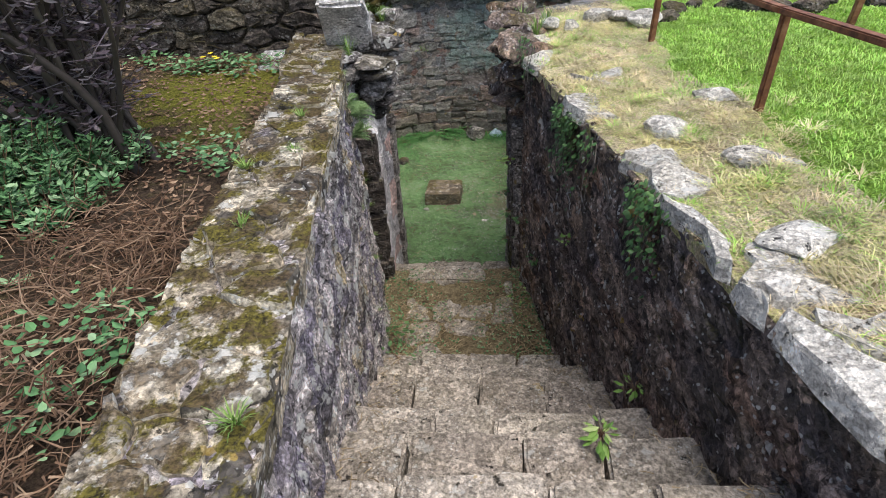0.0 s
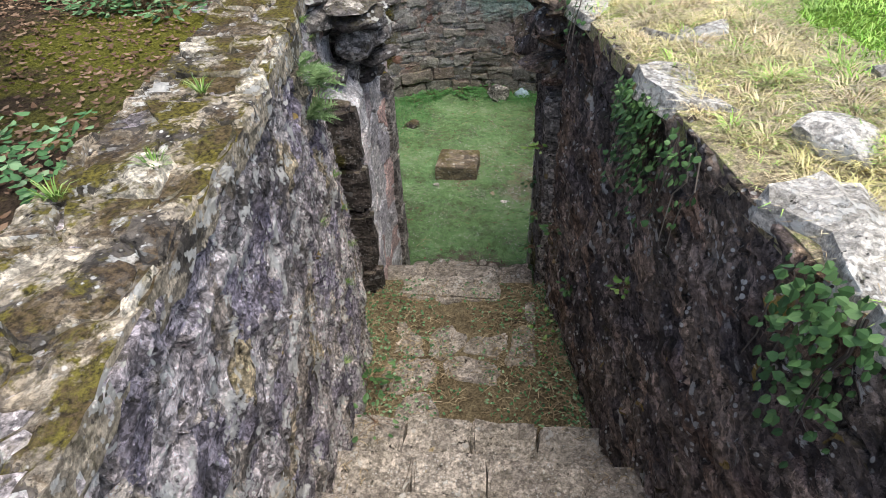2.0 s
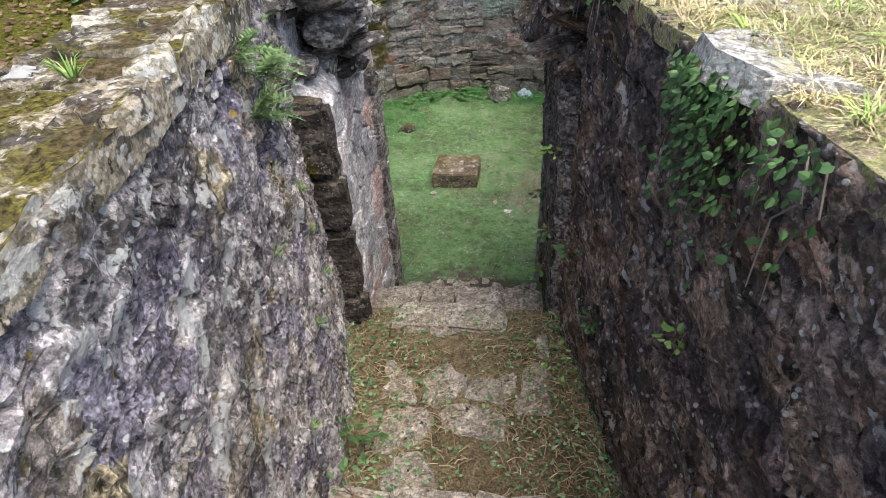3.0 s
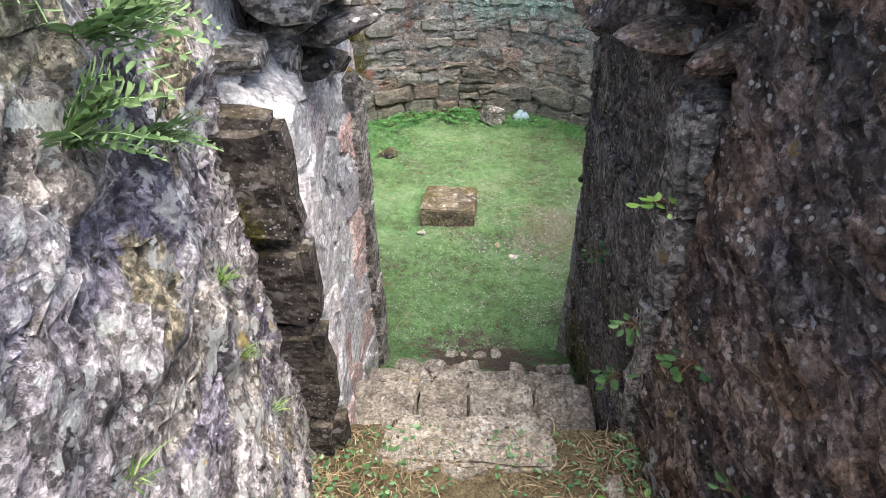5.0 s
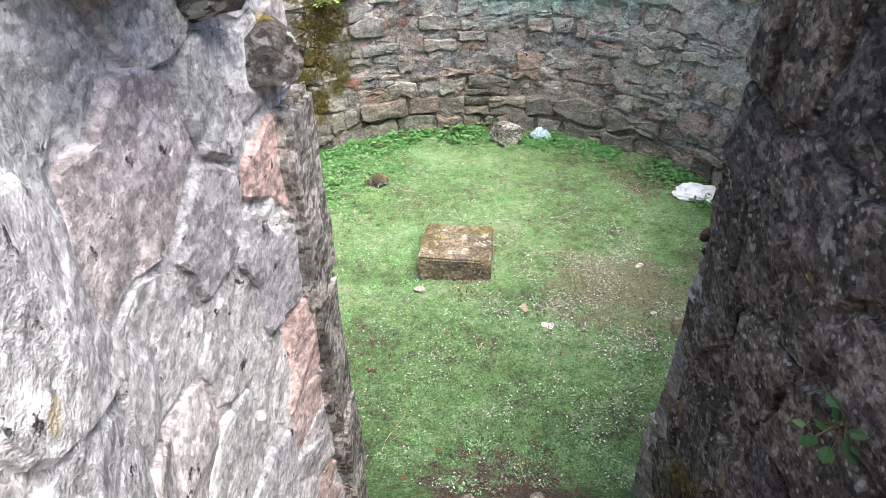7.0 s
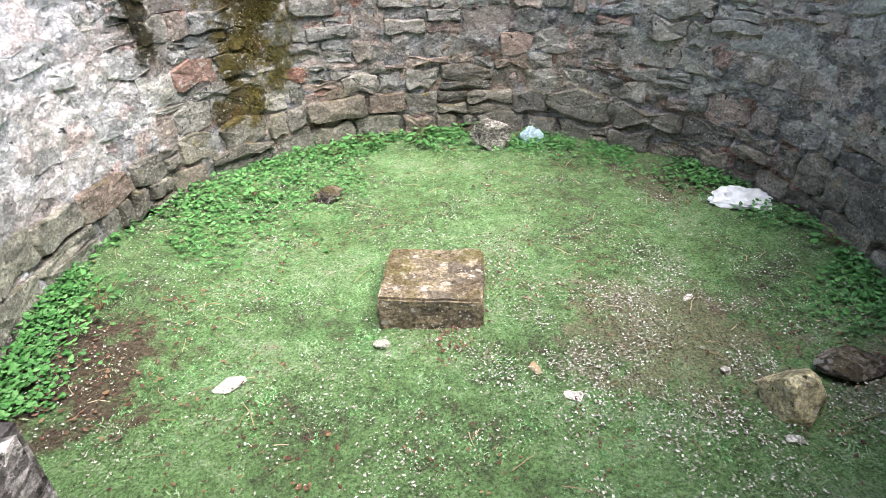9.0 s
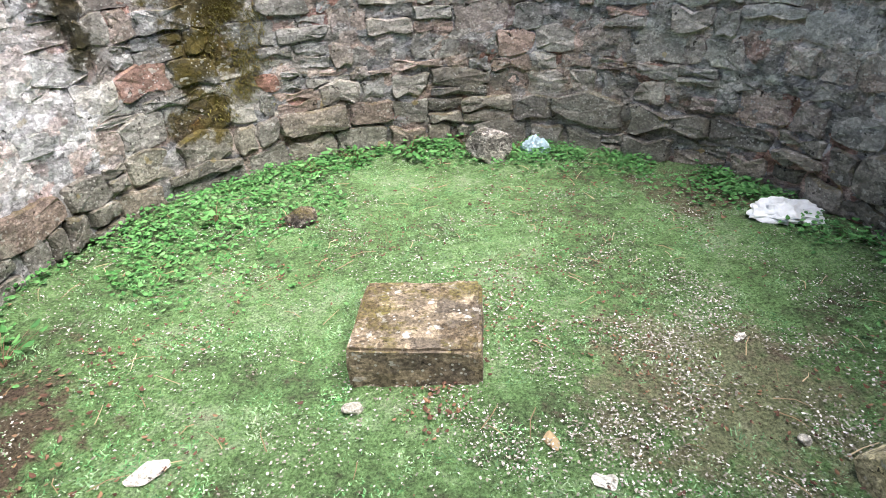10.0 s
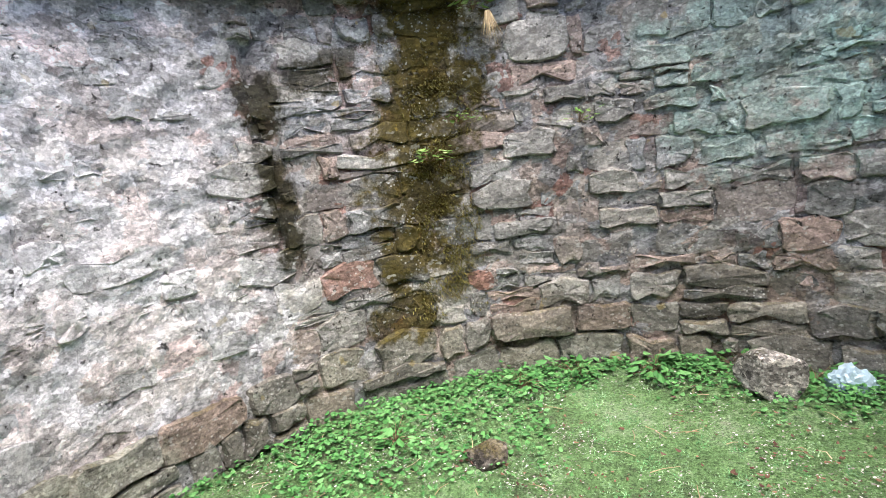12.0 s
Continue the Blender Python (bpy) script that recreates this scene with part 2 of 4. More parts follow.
m_cap = stone_mat("cap_stone", ((0.0, (0.38, 0.32, 0.24)), (0.4, (0.62, 0.56, 0.45)), (0.75, (0.44, 0.36, 0.26)), (1.0, (0.56, 0.48, 0.36))), 0.9, 1.0, 1.2, grain=0.75, cover=0.014)
m_stub = stone_mat("black_and_white_stone", ((0.0, (0.18, 0.16, 0.15)), (0.6, (0.34, 0.31, 0.29)), (1.0, (0.46, 0.42, 0.38))), 1.0, 0.3, 0.9, spots=20.0)
m_capwhite = stone_mat("bleached_stone", ((0.0, (0.54, 0.5, 0.44)), (1.0, (0.7, 0.66, 0.6))), 0.9, 0.12, 0.3, grain=0.5)
m_step = stone_mat("step_stone", ((0.0, (0.3, 0.25, 0.205)), (0.35, (0.43, 0.375, 0.315)), (0.7, (0.35, 0.295, 0.245)), (1.0, (0.46, 0.4, 0.335))), 0.5, 0.12, 0.2, spots=60.0, grain=0.5)
# dark base: tree shade over the garden wall is put into the colour
m_far = stone_mat("far_stone", ((0.0, (0.07, 0.06, 0.055)), (0.6, (0.12, 0.1, 0.085)), (1.0, (0.2, 0.17, 0.12))), 0.25, 0.4, 0.7)
m_block = stone_mat("mossy_block_stone", ((0.0, (0.25, 0.2, 0.145)), (1.0, (0.3, 0.24, 0.17))), 0.6, 0.7, 0.8, grain=0.6)


def soil_mat(name, stops, scale, height=0.02, patches=()):
    k = Mat(name)
    n = k.math("ADD", k.math("MULTIPLY", k.noise(scale, 6, 0.7), 0.55), k.math("MULTIPLY", k.noise(scale * 9, 5, 0.75), 0.45))
    c = k.ramp(n, *stops)
    for centre, radius, colour, amount in patches:
        c = k.mix(k.math("MULTIPLY", k.near(centre, radius), amount), c, colour)
    fine = k.noise(90.0, 5, 0.8)
    c = k.mix(1.0, c, k.ramp(fine, (0.34, 0.35), (0.5, 1.0), (0.66, 1.7)), "MULTIPLY")
    return k.done(c, 0.95, k.math("ADD", fine, k.noise(30.0, 5, 0.7)), 1.0, height, 0.1)


m_moss = soil_mat("mossy_ground", ((0.36, (0.1, 0.08, 0.06)), (0.43, (0.1, 0.15, 0.07)), (0.52, (0.15, 0.26, 0.1)), (0.61, (0.24, 0.33, 0.18)), (0.7, (0.29, 0.27, 0.21))), 1.7, patches=(((1.0, 7.35, 0), 0.5, (0.24, 0.19, 0.14), 0.55), ((-1.55, 7.1, 0), 0.5, (0.11, 0.075, 0.06), 0.9), ((0.25, 5.7, 0), 0.45, (0.13, 0.095, 0.08), 0.95), ((1.75, 7.0, 0), 0.3, (0.24, 0.2, 0.16), 0.6), ((1.5, 8.9, 0), 0.35, (0.15, 0.1, 0.08), 0.7)))
m_lawn = soil_mat("lawn_ground", ((0.35, (0.16, 0.22, 0.05)), (0.5, (0.2, 0.34, 0.05)), (0.65, (0.24, 0.42, 0.06))), 1.2)
m_earth = soil_mat("leafy_earth", ((0.35, (0.035, 0.026, 0.018)), (0.5, (0.1, 0.072, 0.052)), (0.6, (0.13, 0.105, 0.05)), (0.68, (0.22, 0.17, 0.13))), 2.2, patches=(((-1.15, 4.35, 2.56), 0.6, (0.2, 0.2, 0.035), 0.9), ((-0.9, 3.7, 2.56), 0.3, (0.17, 0.17, 0.04), 0.7)))
m_turf = soil_mat("dry_turf", ((0.38, (0.36, 0.29, 0.16)), (0.46, (0.66, 0.55, 0.37)), (0.51, (0.5, 0.5, 0.2)), (0.56, (0.74, 0.63, 0.46)), (0.62, (0.46, 0.5, 0.17))), 2.4)
m_debris = soil_mat("leaf_litter", ((0.35, (0.09, 0.07, 0.045)), (0.5, (0.22, 0.17, 0.1)), (0.65, (0.34, 0.28, 0.17))), 3.0)


def leaf_mat(name, *stops, rough=0.6, tint=None):
    k = Mat(name)
    c = k.ramp(k.math("FRACT", k.math("ADD", k.island, k.rnd)), *stops)
    c = k.mix(0.25, c, k.ramp(k.noise(30.0, 3), (0.3, 0.2), (0.7, 0.8)), "OVERLAY")
    if tint:
        c = k.mix(k.math("MULTIPLY", k.ramp(k.noise(2.6, 6, 0.7), (0.46, 0.0), (0.6, 1.0)), 0.75), c, tint)
        c = k.mix(1.0, c, k.ramp(k.noise(7.0, 5, 0.7), (0.38, 0.6), (0.62, 1.35)), "MULTIPLY")
    k.bsdf.inputs["Transmission Weight"].default_value = 0.0
    k.bsdf.inputs["Subsurface Weight"].default_value = 0.0
    return k.done(c, rough, spec=0.3)


m_ivy = leaf_mat("ivy_leaf", (0.0, (0.035, 0.08, 0.025)), (0.6, (0.07, 0.15, 0.045)), (1.0, (0.15, 0.26, 0.09)), rough=0.45)
m_weed = leaf_mat("weed_leaf", (0.0, (0.1, 0.2, 0.04)), (0.6, (0.2, 0.34, 0.07)), (1.0, (0.38, 0.46, 0.18)))
m_fern = leaf_mat("fern_leaf", (0.0, (0.1, 0.18, 0.06)), (1.0, (0.28, 0.4, 0.18)))
m_ground_leaf = leaf_mat("ground_cover_leaf", (0.0, (0.035, 0.13, 0.03)), (0.6, (0.075, 0.22, 0.055)), (1.0, (0.15, 0.33, 0.11)))
m_bush = leaf_mat("bush_leaf", (0.0, (0.05, 0.13, 0.05)), (0.6, (0.12, 0.26, 0.1)), (1.0, (0.3, 0.43, 0.24)))
m_purple = leaf_mat("purple_leaf", (0.0, (0.05, 0.035, 0.045)), (0.6, (0.13, 0.1, 0.11)), (1.0, (0.3, 0.27, 0.28)), rough=0.4)
m_grass = leaf_mat("grass_blade", (0.0, (0.26, 0.5, 0.07)), (0.7, (0.42, 0.68, 0.13)), (1.0, (0.55, 0.64, 0.22)), tint=(0.42, 0.62, 0.16))
m_dry = leaf_mat("dry_grass", (0.0, (0.58, 0.45, 0.27)), (0.6, (0.8, 0.67, 0.47)), (1.0, (0.6, 0.62, 0.26)), tint=(0.56, 0.52, 0.2))
m_straw = leaf_mat("straw", (0.0, (0.2, 0.14, 0.08)), (0.7, (0.4, 0.3, 0.17)), (1.0, (0.52, 0.42, 0.27)))
m_dead = leaf_mat("dead_leaf", (0.0, (0.07, 0.035, 0.025)), (0.6, (0.14, 0.07, 0.045)), (1.0, (0.27, 0.16, 0.09)))
m_petal = leaf_mat("pale_petal", (0.0, (0.15, 0.13, 0.1)), (0.5, (0.33, 0.31, 0.26)), (1.0, (0.6, 0.59, 0.55)))
m_mossblade = leaf_mat("moss_blade", (0.0, (0.04, 0.14, 0.045)), (0.5, (0.12, 0.33, 0.105)), (1.0, (0.31, 0.52, 0.25)), tint=(0.28, 0.36, 0.22))
m_wallmoss = leaf_mat("wall_moss_blade", (0.0, (0.05, 0.035, 0.01)), (0.5, (0.12, 0.095, 0.02)), (1.0, (0.24, 0.21, 0.05)))
m_yellow = leaf_mat("yellow_petal", (0.0, (0.75, 0.6, 0.03)), (1.0, (0.85, 0.72, 0.06)))
m_bark = leaf_mat("dark_bark", (0.0, (0.05, 0.04, 0.035)), (0.7, (0.11, 0.09, 0.075)), (1.0, (0.26, 0.22, 0.18)))
m_stem = leaf_mat("bare_stem", (0.0, (0.09, 0.05, 0.03)), (0.6, (0.21, 0.125, 0.075)), (1.0, (0.38, 0.26, 0.17)))


def rail_mat():
    k = Mat("rusty_rail")
    c = k.ramp(k.noise(14.0, 6, 0.7), (0.35, (0.1, 0.035, 0.02)), (0.55, (0.24, 0.1, 0.05)), (0.75, (0.36, 0.2, 0.12)))
    return k.done(c, 0.6, k.noise(60.0, 5), 0.4, 0.004, 0.4)


def plastic_mat(name, colour):
    k = Mat(name)
    c = k.mix(k.ramp(k.noise(20.0, 4), (0.4, 0.0), (0.7, 1.0)), colour, tuple(v * 0.75 for v in colour))
    return k.done(c, 0.4, k.noise(25.0, 4), 0.5, 0.01, 0.5)


m_rail = rail_mat()
m_bag = plastic_mat("white_plastic", (0.84, 0.85, 0.86))
m_bluebag = plastic_mat("clear_blue_plastic", (0.45, 0.58, 0.66))


# ---- mesh helpers ----
def mesh_ob(name, verts, faces, material, parent=None, label="", smooth=False):
    me = bpy.data.meshes.new(name)
    me.from_pydata([tuple(v) for v in verts], [], faces)
    me.materials.append(material)
    if smooth:
        me.polygons.foreach_set("use_smooth", [True] * len(me.polygons))
    ob = new(name, me)
    if parent is not None:
        ob.parent = parent
    if label:
        ob["label"] = label
    return ob


def empty(name, label, category="", kind="", group=""):
    return tagged(new(name), label, category, group, kind)


def rough_noise(p, scale, octaves=4):
    return noise.fractal(Vector(p) * scale, 0.9, 2.1, octaves)


def clip(poly, px, py, nx, ny):
    """Keeps the part of a polygon on the side of the line away from (nx, ny)."""
    out = []
    for i, (ax, ay) in enumerate(poly):
        bx, by = poly[(i + 1) % len(poly)]
        da, db = (ax - px) * nx + (ay - py) * ny, (bx - px) * nx + (by - py) * ny
        if da <= 0:
            out.append((ax, ay))
        if da * db < 0:
            f = da / (da - db)
            out.append((ax + f * (bx - ax), ay + f * (by - ay)))
    return out


def rubble_cells(u0, u1, v0, v1, wide, high, rng, jitter=0.42):
    """Random rubble: irregular cells of a jittered, bonded grid."""
    nv, nu = max(1, round((v1 - v0) / high)), max(1, round((u1 - u0) / wide))
    du, dv = (u1 - u0) / nu, (v1 - v0) / nv
    seeds = {}
    for j in range(-1, nv + 1):
        for i in range(-1, nu + 2):
            seeds[i, j] = (rng.uniform(-0.3, 0.3), u0 + (i + 0.5 * (j % 2) + rng.uniform(-jitter, jitter)) * du, v0 + (j + 0.5 + 0.6 * rng.uniform(-jitter, jitter)) * dv)
    a = du / dv
    for (i, j), (sw, su, sv) in seeds.items():
        poly = [(u0, v0 * a), (u1, v0 * a), (u1, v1 * a), (u0, v1 * a)]
        for di in (-2, -1, 0, 1, 2):
            for dj in (-2, -1, 0, 1, 2):
                o = seeds.get((i + di, j + dj))
                if o and (di or dj) and poly:
                    nx, ny, f = o[1] - su, (o[2] - sv) * a, 0.5 + 0.28 * (sw - o[0])
                    poly = clip(poly, su + nx * f, sv * a + ny * f, nx, ny)
        if len(poly) > 2:
            yield [(x, y / a) for x, y in poly]


def coursed_cells(u0, u1, v0, v1, wide, high, rng):
    """Rubble brought to rough courses: uneven beds, stones of many lengths, some split in two."""
    def bed(u, v):
        return v if v in (v0, v1) else v + 0.35 * high * noise.noise(Vector((u * 1.9, v * 7.3, 1.5)))
    v = v0
    while v < v1 - 0.01:
        top = v + high * rng.uniform(0.65, 1.45)
        if top > v1 - 0.5 * high:
            top = v1
        u = u0
        while u < u1 - 0.01:
            end = u + wide * rng.choice((0.45, 0.6, 0.8, 1.0, 1.2, 1.5)) * rng.uniform(0.85, 1.15)
            if end > u1 - 0.3 * wide:
                end = u1
            spans = ((v, top),)
            if rng.random() < 0.22:
                mid = v + (top - v) * rng.uniform(0.35, 0.65)
                spans = ((v, mid), (mid, top))
            a, b = u + rng.uniform(-0.02, 0.02), end + rng.uniform(-0.02, 0.02)
            for lo, hi in spans:
                j = 0.11 * min(b - a, hi - lo)
                poly = [(a, bed(a, lo)), (b, bed(b, lo)), (b, bed(b, hi)), (a, bed(a, hi))]
                if rng.random() < 0.5:
                    k = rng.randrange(4)
                    p, q, r = poly[k], poly[k - 1], poly[(k + 1) % 4]
                    f, g = rng.uniform(0.15, 0.4), rng.uniform(0.15, 0.4)
                    poly[k:k + 1] = [(p[0] + f * (q[0] - p[0]), p[1] + f * (q[1] - p[1])), (p[0] + g * (r[0] - p[0]), p[1] + g * (r[1] - p[1]))]
                yield [(x + rng.uniform(-j, j), y + rng.uniform(-j, j)) for x, y in poly]
            u = end
        v = top


def stone_shape(poly, surf, joint, proud, rng, sunk=0.03, lump=0.008):
    """Vertices and faces of one stone whose outline lies in a surface: sides, a worn arris and an uneven face."""
    cx, cy = sum(p[0] for p in poly) / len(poly), sum(p[1] for p in poly) / len(poly)
    pts = []
    for i, p in enumerate(poly):
        q = poly[(i + 1) % len(poly)]
        length = math.hypot(q[0] - p[0], q[1] - p[1])
        if length < joint:
            continue
        pts.append((p[0] + 0.1 * (q[0] - p[0]), p[1] + 0.1 * (q[1] - p[1])))
        if length > 0.06:
            k = rng.uniform(-0.13, 0.13) * length
            pts.append((p[0] + 0.5 * (q[0] - p[0]) + k * (q[1] - p[1]) / length, p[1] + 0.5 * (q[1] - p[1]) - k * (q[0] - p[0]) / length))
        pts.append((p[0] + 0.9 * (q[0] - p[0]), p[1] + 0.9 * (q[1] - p[1])))
    if len(pts) < 4:
        return None
    verts, faces, n = [], [], len(pts)
    for inset, out in ((joint * 0.15, -sunk), (joint * 0.5, proud * 0.5), (joint * 0.5 + 0.007, proud)):
        for x, y in pts:
            d = math.hypot(x - cx, y - cy) or 1e-6
            f = max(0.25, 1 - inset / d * 1.2)
            verts.append(surf(cx + (x - cx) * f, cy + (y - cy) * f, out + (rng.uniform(-lump, lump) if out > 0 else 0)))
    verts.append(surf(cx, cy, proud + rng.uniform(-lump, lump * 1.5)))
    for r in (0, 1):
        for i in range(n):
            k = (i + 1) % n
            faces.append((r * n + i, r * n + k, (r + 1) * n + k, (r + 1) * n + i))
    for i in range(n):
        faces.append((2 * n + i, 2 * n + (i + 1) % n, 3 * n))
    return verts, faces


def sheet(u0, u1, v0, v1, step, surf, bump, dip=False):
    """A dense grid over a surface, pushed in and out by noise."""
    nu, nv = max(2, round((u1 - u0) / step)), max(2, round((v1 - v0) / step))
    verts = []
    for j in range(nv + 1):
        for i in range(nu + 1):
            u, v = u0 + (u1 - u0) * i / nu, v0 + (v1 - v0) * j / nv
            p = surf(u, v, 0.0)
            q = (p[0], (p[1] - p[2]) * 1.3, (p[1] + p[2]) * 0.45) if dip else (p[0], p[1], p[2] * 2.0)
            verts.append(surf(u, v, bump * (rough_noise(p, 5.0) + 0.9 * (0.4 - abs(rough_noise(q, 13.0, 3))) + 0.5 * rough_noise(q, 31.0, 2))))
    faces = [(j * (nu + 1) + i, j * (nu + 1) + i + 1, (j + 1) * (nu + 1) + i + 1, (j + 1) * (nu + 1) + i) for j in range(nv) for i in range(nu)]
    return verts, faces


def thick(verts, faces, back):
    """Closes a sheet to a slab: the same sheet pushed back, with sides."""
    n = len(verts)
    edges = {}
    for f in faces:
        for a, b in zip(f, f[1:] + f[:1]):
            edges[(a, b)] = edges.get((a, b), 0) + 1
    out = list(faces) + [tuple(v + n for v in reversed(f)) for f in faces]
    for a, b in edges:
        if (b, a) not in edges:
            out.append((b, a, a + n, b + n))
    return list(verts) + [tuple(Vector(v) + Vector(back)) for v in verts], out


def masonry(parent, u0, u1, v0, v1, surf, wide, high, material, rng, proud=(0.01, 0.04), joint=0.02, limit=300, keep=None, name="stone", jitter=0.42, lump=0.008):
    """Lays stones as parts; those past the limit are joined into one."""
    rest_v, rest_f, count = [], [], 0
    for poly in rubble_cells(u0, u1, v0, v1, wide, high, rng, jitter):
        if keep and not keep(*(sum(c) / len(poly) for c in zip(*poly))):
            continue
        shape = stone_shape(poly, surf, joint, rng.uniform(*proud), rng, lump=lump)
        if not shape:
            continue
        count += 1
        if count <= limit:
            mesh_ob(name, *shape, material, parent)
        else:
            o = len(rest_v)
            rest_v += shape[0]
            rest_f += [tuple(i + o for i in f) for f in shape[1]]
    if rest_v:
        tagged(mesh_ob("rubble", rest_v, rest_f, material, parent), kind="stuff")


def block(size, rng, bevel=0.012, cuts=2, rough=0.008):
    """A worn rectangular block about its base centre."""
    bm = bmesh.new()
    bmesh.ops.create_cube(bm, size=1.0)
    bmesh.ops.scale(bm, vec=size, verts=bm.verts)
    bmesh.ops.bevel(bm, geom=bm.edges[:], offset=bevel, segments=2, affect="EDGES")
    bmesh.ops.triangulate(bm, faces=[f for f in bm.faces if len(f.verts) > 4])
    if cuts:
        bmesh.ops.subdivide_edges(bm, edges=[e for e in bm.edges if e.calc_length() > 0.08], cuts=cuts, use_grid_fill=True)
    s = rng.uniform(0, 99)
    for v in bm.verts:
        v.co += Vector([rough * rough_noise(v.co + Vector((s + 9 * k, s, k)), 9.0) for k in range(3)])
        v.co.z += size[2] / 2
    verts, faces = [v.co.copy() for v in bm.verts], []
    bm.verts.index_update()
    faces = [tuple(v.index for v in f.verts) for f in bm.faces]
    bm.free()
    return verts, faces


def boulder(rx, ry, rz, rng, facets=13, subdiv=3):
    """An angular broken stone: a ball cut flat by a few random planes and roughened."""
    bm = bmesh.new()
    bmesh.ops.create_icosphere(bm, subdivisions=subdiv, radius=1.0)
    cuts = [(Vector((rng.gauss(0, 1), rng.gauss(0, 1), rng.gauss(0, 1))).normalized(), rng.uniform(0.55, 0.85)) for _ in range(facets)]
    s = rng.uniform(0, 99)
    for v in bm.verts:
        for n, d in cuts:
            k = v.co.dot(n) - d
            if k > 0:
                v.co -= n * k
        v.co *= 1 + 0.06 * rough_noise(v.co + Vector((s, s, 0)), 1.8)
        v.co = Vector((v.co.x * rx, v.co.y * ry, v.co.z * rz))
    verts = [v.co.copy() for v in bm.verts]
    bm.verts.index_update()
    faces = [tuple(v.index for v in f.verts) for f in bm.faces]
    bm.free()
    return verts, faces


def moved(shape, m):
    return [tuple(m @ Vector(v)) for v in shape[0]], shape[1]


class Heap:
    """Collects many small shapes into one mesh."""

    def __init__(self):
        self.v, self.f = [], []

    def add(self, verts, faces):
        o = len(self.v)
        self.v += [tuple(v) for v in verts]
        self.f += [tuple(i + o for i in f) for f in faces]

    def leaf(self, base, way, length, width, side, fold=0.15):
        """An oval pointed leaf folded along its rib."""
        way, side = Vector(way).normalized(), Vector(side).normalized()
        up, b, w = way.cross(side) * width * fold, Vector(base), side * width * 0.5
        p, q = b + way * length * 0.25, b + way * length * 0.62
        self.add((b, p + w * 0.85 + up, q + w * 0.9 + up, b + way * length, q - w * 0.9 + up, p - w * 0.85 + up, b + way * length * 0.45), ((0, 1, 6), (1, 2, 6), (2, 3, 6), (3, 4, 6), (4, 5, 6), (5, 0, 6)))

    def flake(self, base, way, length, side):
        """A four-cornered chip, cut uneven."""
        b, w, k = Vector(base), Vector(way) * length * 0.5, Vector(side) * length * 0.34
        self.add((b - w, b + k - w * 0.2, b + w, b - k + w * 0.3), ((0, 1, 2, 3),))

    def blade(self, base, way, length, width, droop, side):
        b, way, side = Vector(base), Vector(way).normalized(), Vector(side).normalized() * width / 2
        m = b + way * length * 0.55
        t = b + way * length * 0.9 + Vector((way.x, way.y, 0)) * droop * length - Vector((0, 0, droop * length * 0.6))
        self.add((b - side, b + side, m + side * 0.7, m - side * 0.7, t), ((0, 1, 2, 3), (3, 2, 4)))

    def tube(self, pts, r0, r1, n=5):
        rings, pts = [], [Vector(p) for p in pts]
        o = len(self.v)
        for i, p in enumerate(pts):
            d = (pts[min(i + 1, len(pts) - 1)] - pts[max(i - 1, 0)]).normalized()
            a = d.orthogonal().normalized()
            b = d.cross(a)
            r = r0 + (r1 - r0) * i / max(1, len(pts) - 1)
            self.v += [tuple(p + r * (math.cos(2 * math.pi * k / n) * a + math.sin(2 * math.pi * k / n) * b)) for k in range(n)]
        for i in range(len(pts) - 1):
            for k in range(n):
                self.f.append((o + i * n + k, o + i * n + (k + 1) % n, o + (i + 1) * n + (k + 1) % n, o + (i + 1) * n + k))

    def ob(self, name, material, parent=None, label="", smooth=False):
        ob = mesh_ob(name, self.v, self.f, material, parent, label, smooth)
        return tagged(ob, kind="stuff") if name in ("foliage", "stem_mass", "stalk_mass") else ob


def flat_dir(rng):
    a = rng.uniform(0, 2 * math.pi)
    return Vector((math.cos(a), math.sin(a), 0))


# ---- the plan: a stair passage down to a round sunken chamber ----
CX, CY, CR = 0.15, 7.85, 2.03
CAP_L, CAP_R, GROUND_L, GROUND_R = 2.69, 2.62, 2.56, 2.66
DOOR_L, DOOR_R, JAMB_Y = -0.22, 0.7, 4.66


def left_x(y, z):
    return -0.058 - 0.125 * (y - 2.235) + 0.04 * (CAP_L - z) - 0.06 * min(1.0, max(0.0, (y - 4.15) / 0.3))


def right_x(y, z):
    return 1.214 - 0.18 * (y - 2.255)


def left_face(u, v, out):
    return (left_x(u, v) + out, u + 0.12 * out, v)


def right_face(u, v, out):
    return (right_x(u, v) - out, u - 0.18 * out, v)


def round_face(u, v, out):
    """u: metres along the chamber's wall, clockwise from the far middle; v: height."""
    a, r = u / CR, CR - out + 0.02 * (v - 1)
    return (CX + r * math.sin(a), CY + r * math.cos(a), v)


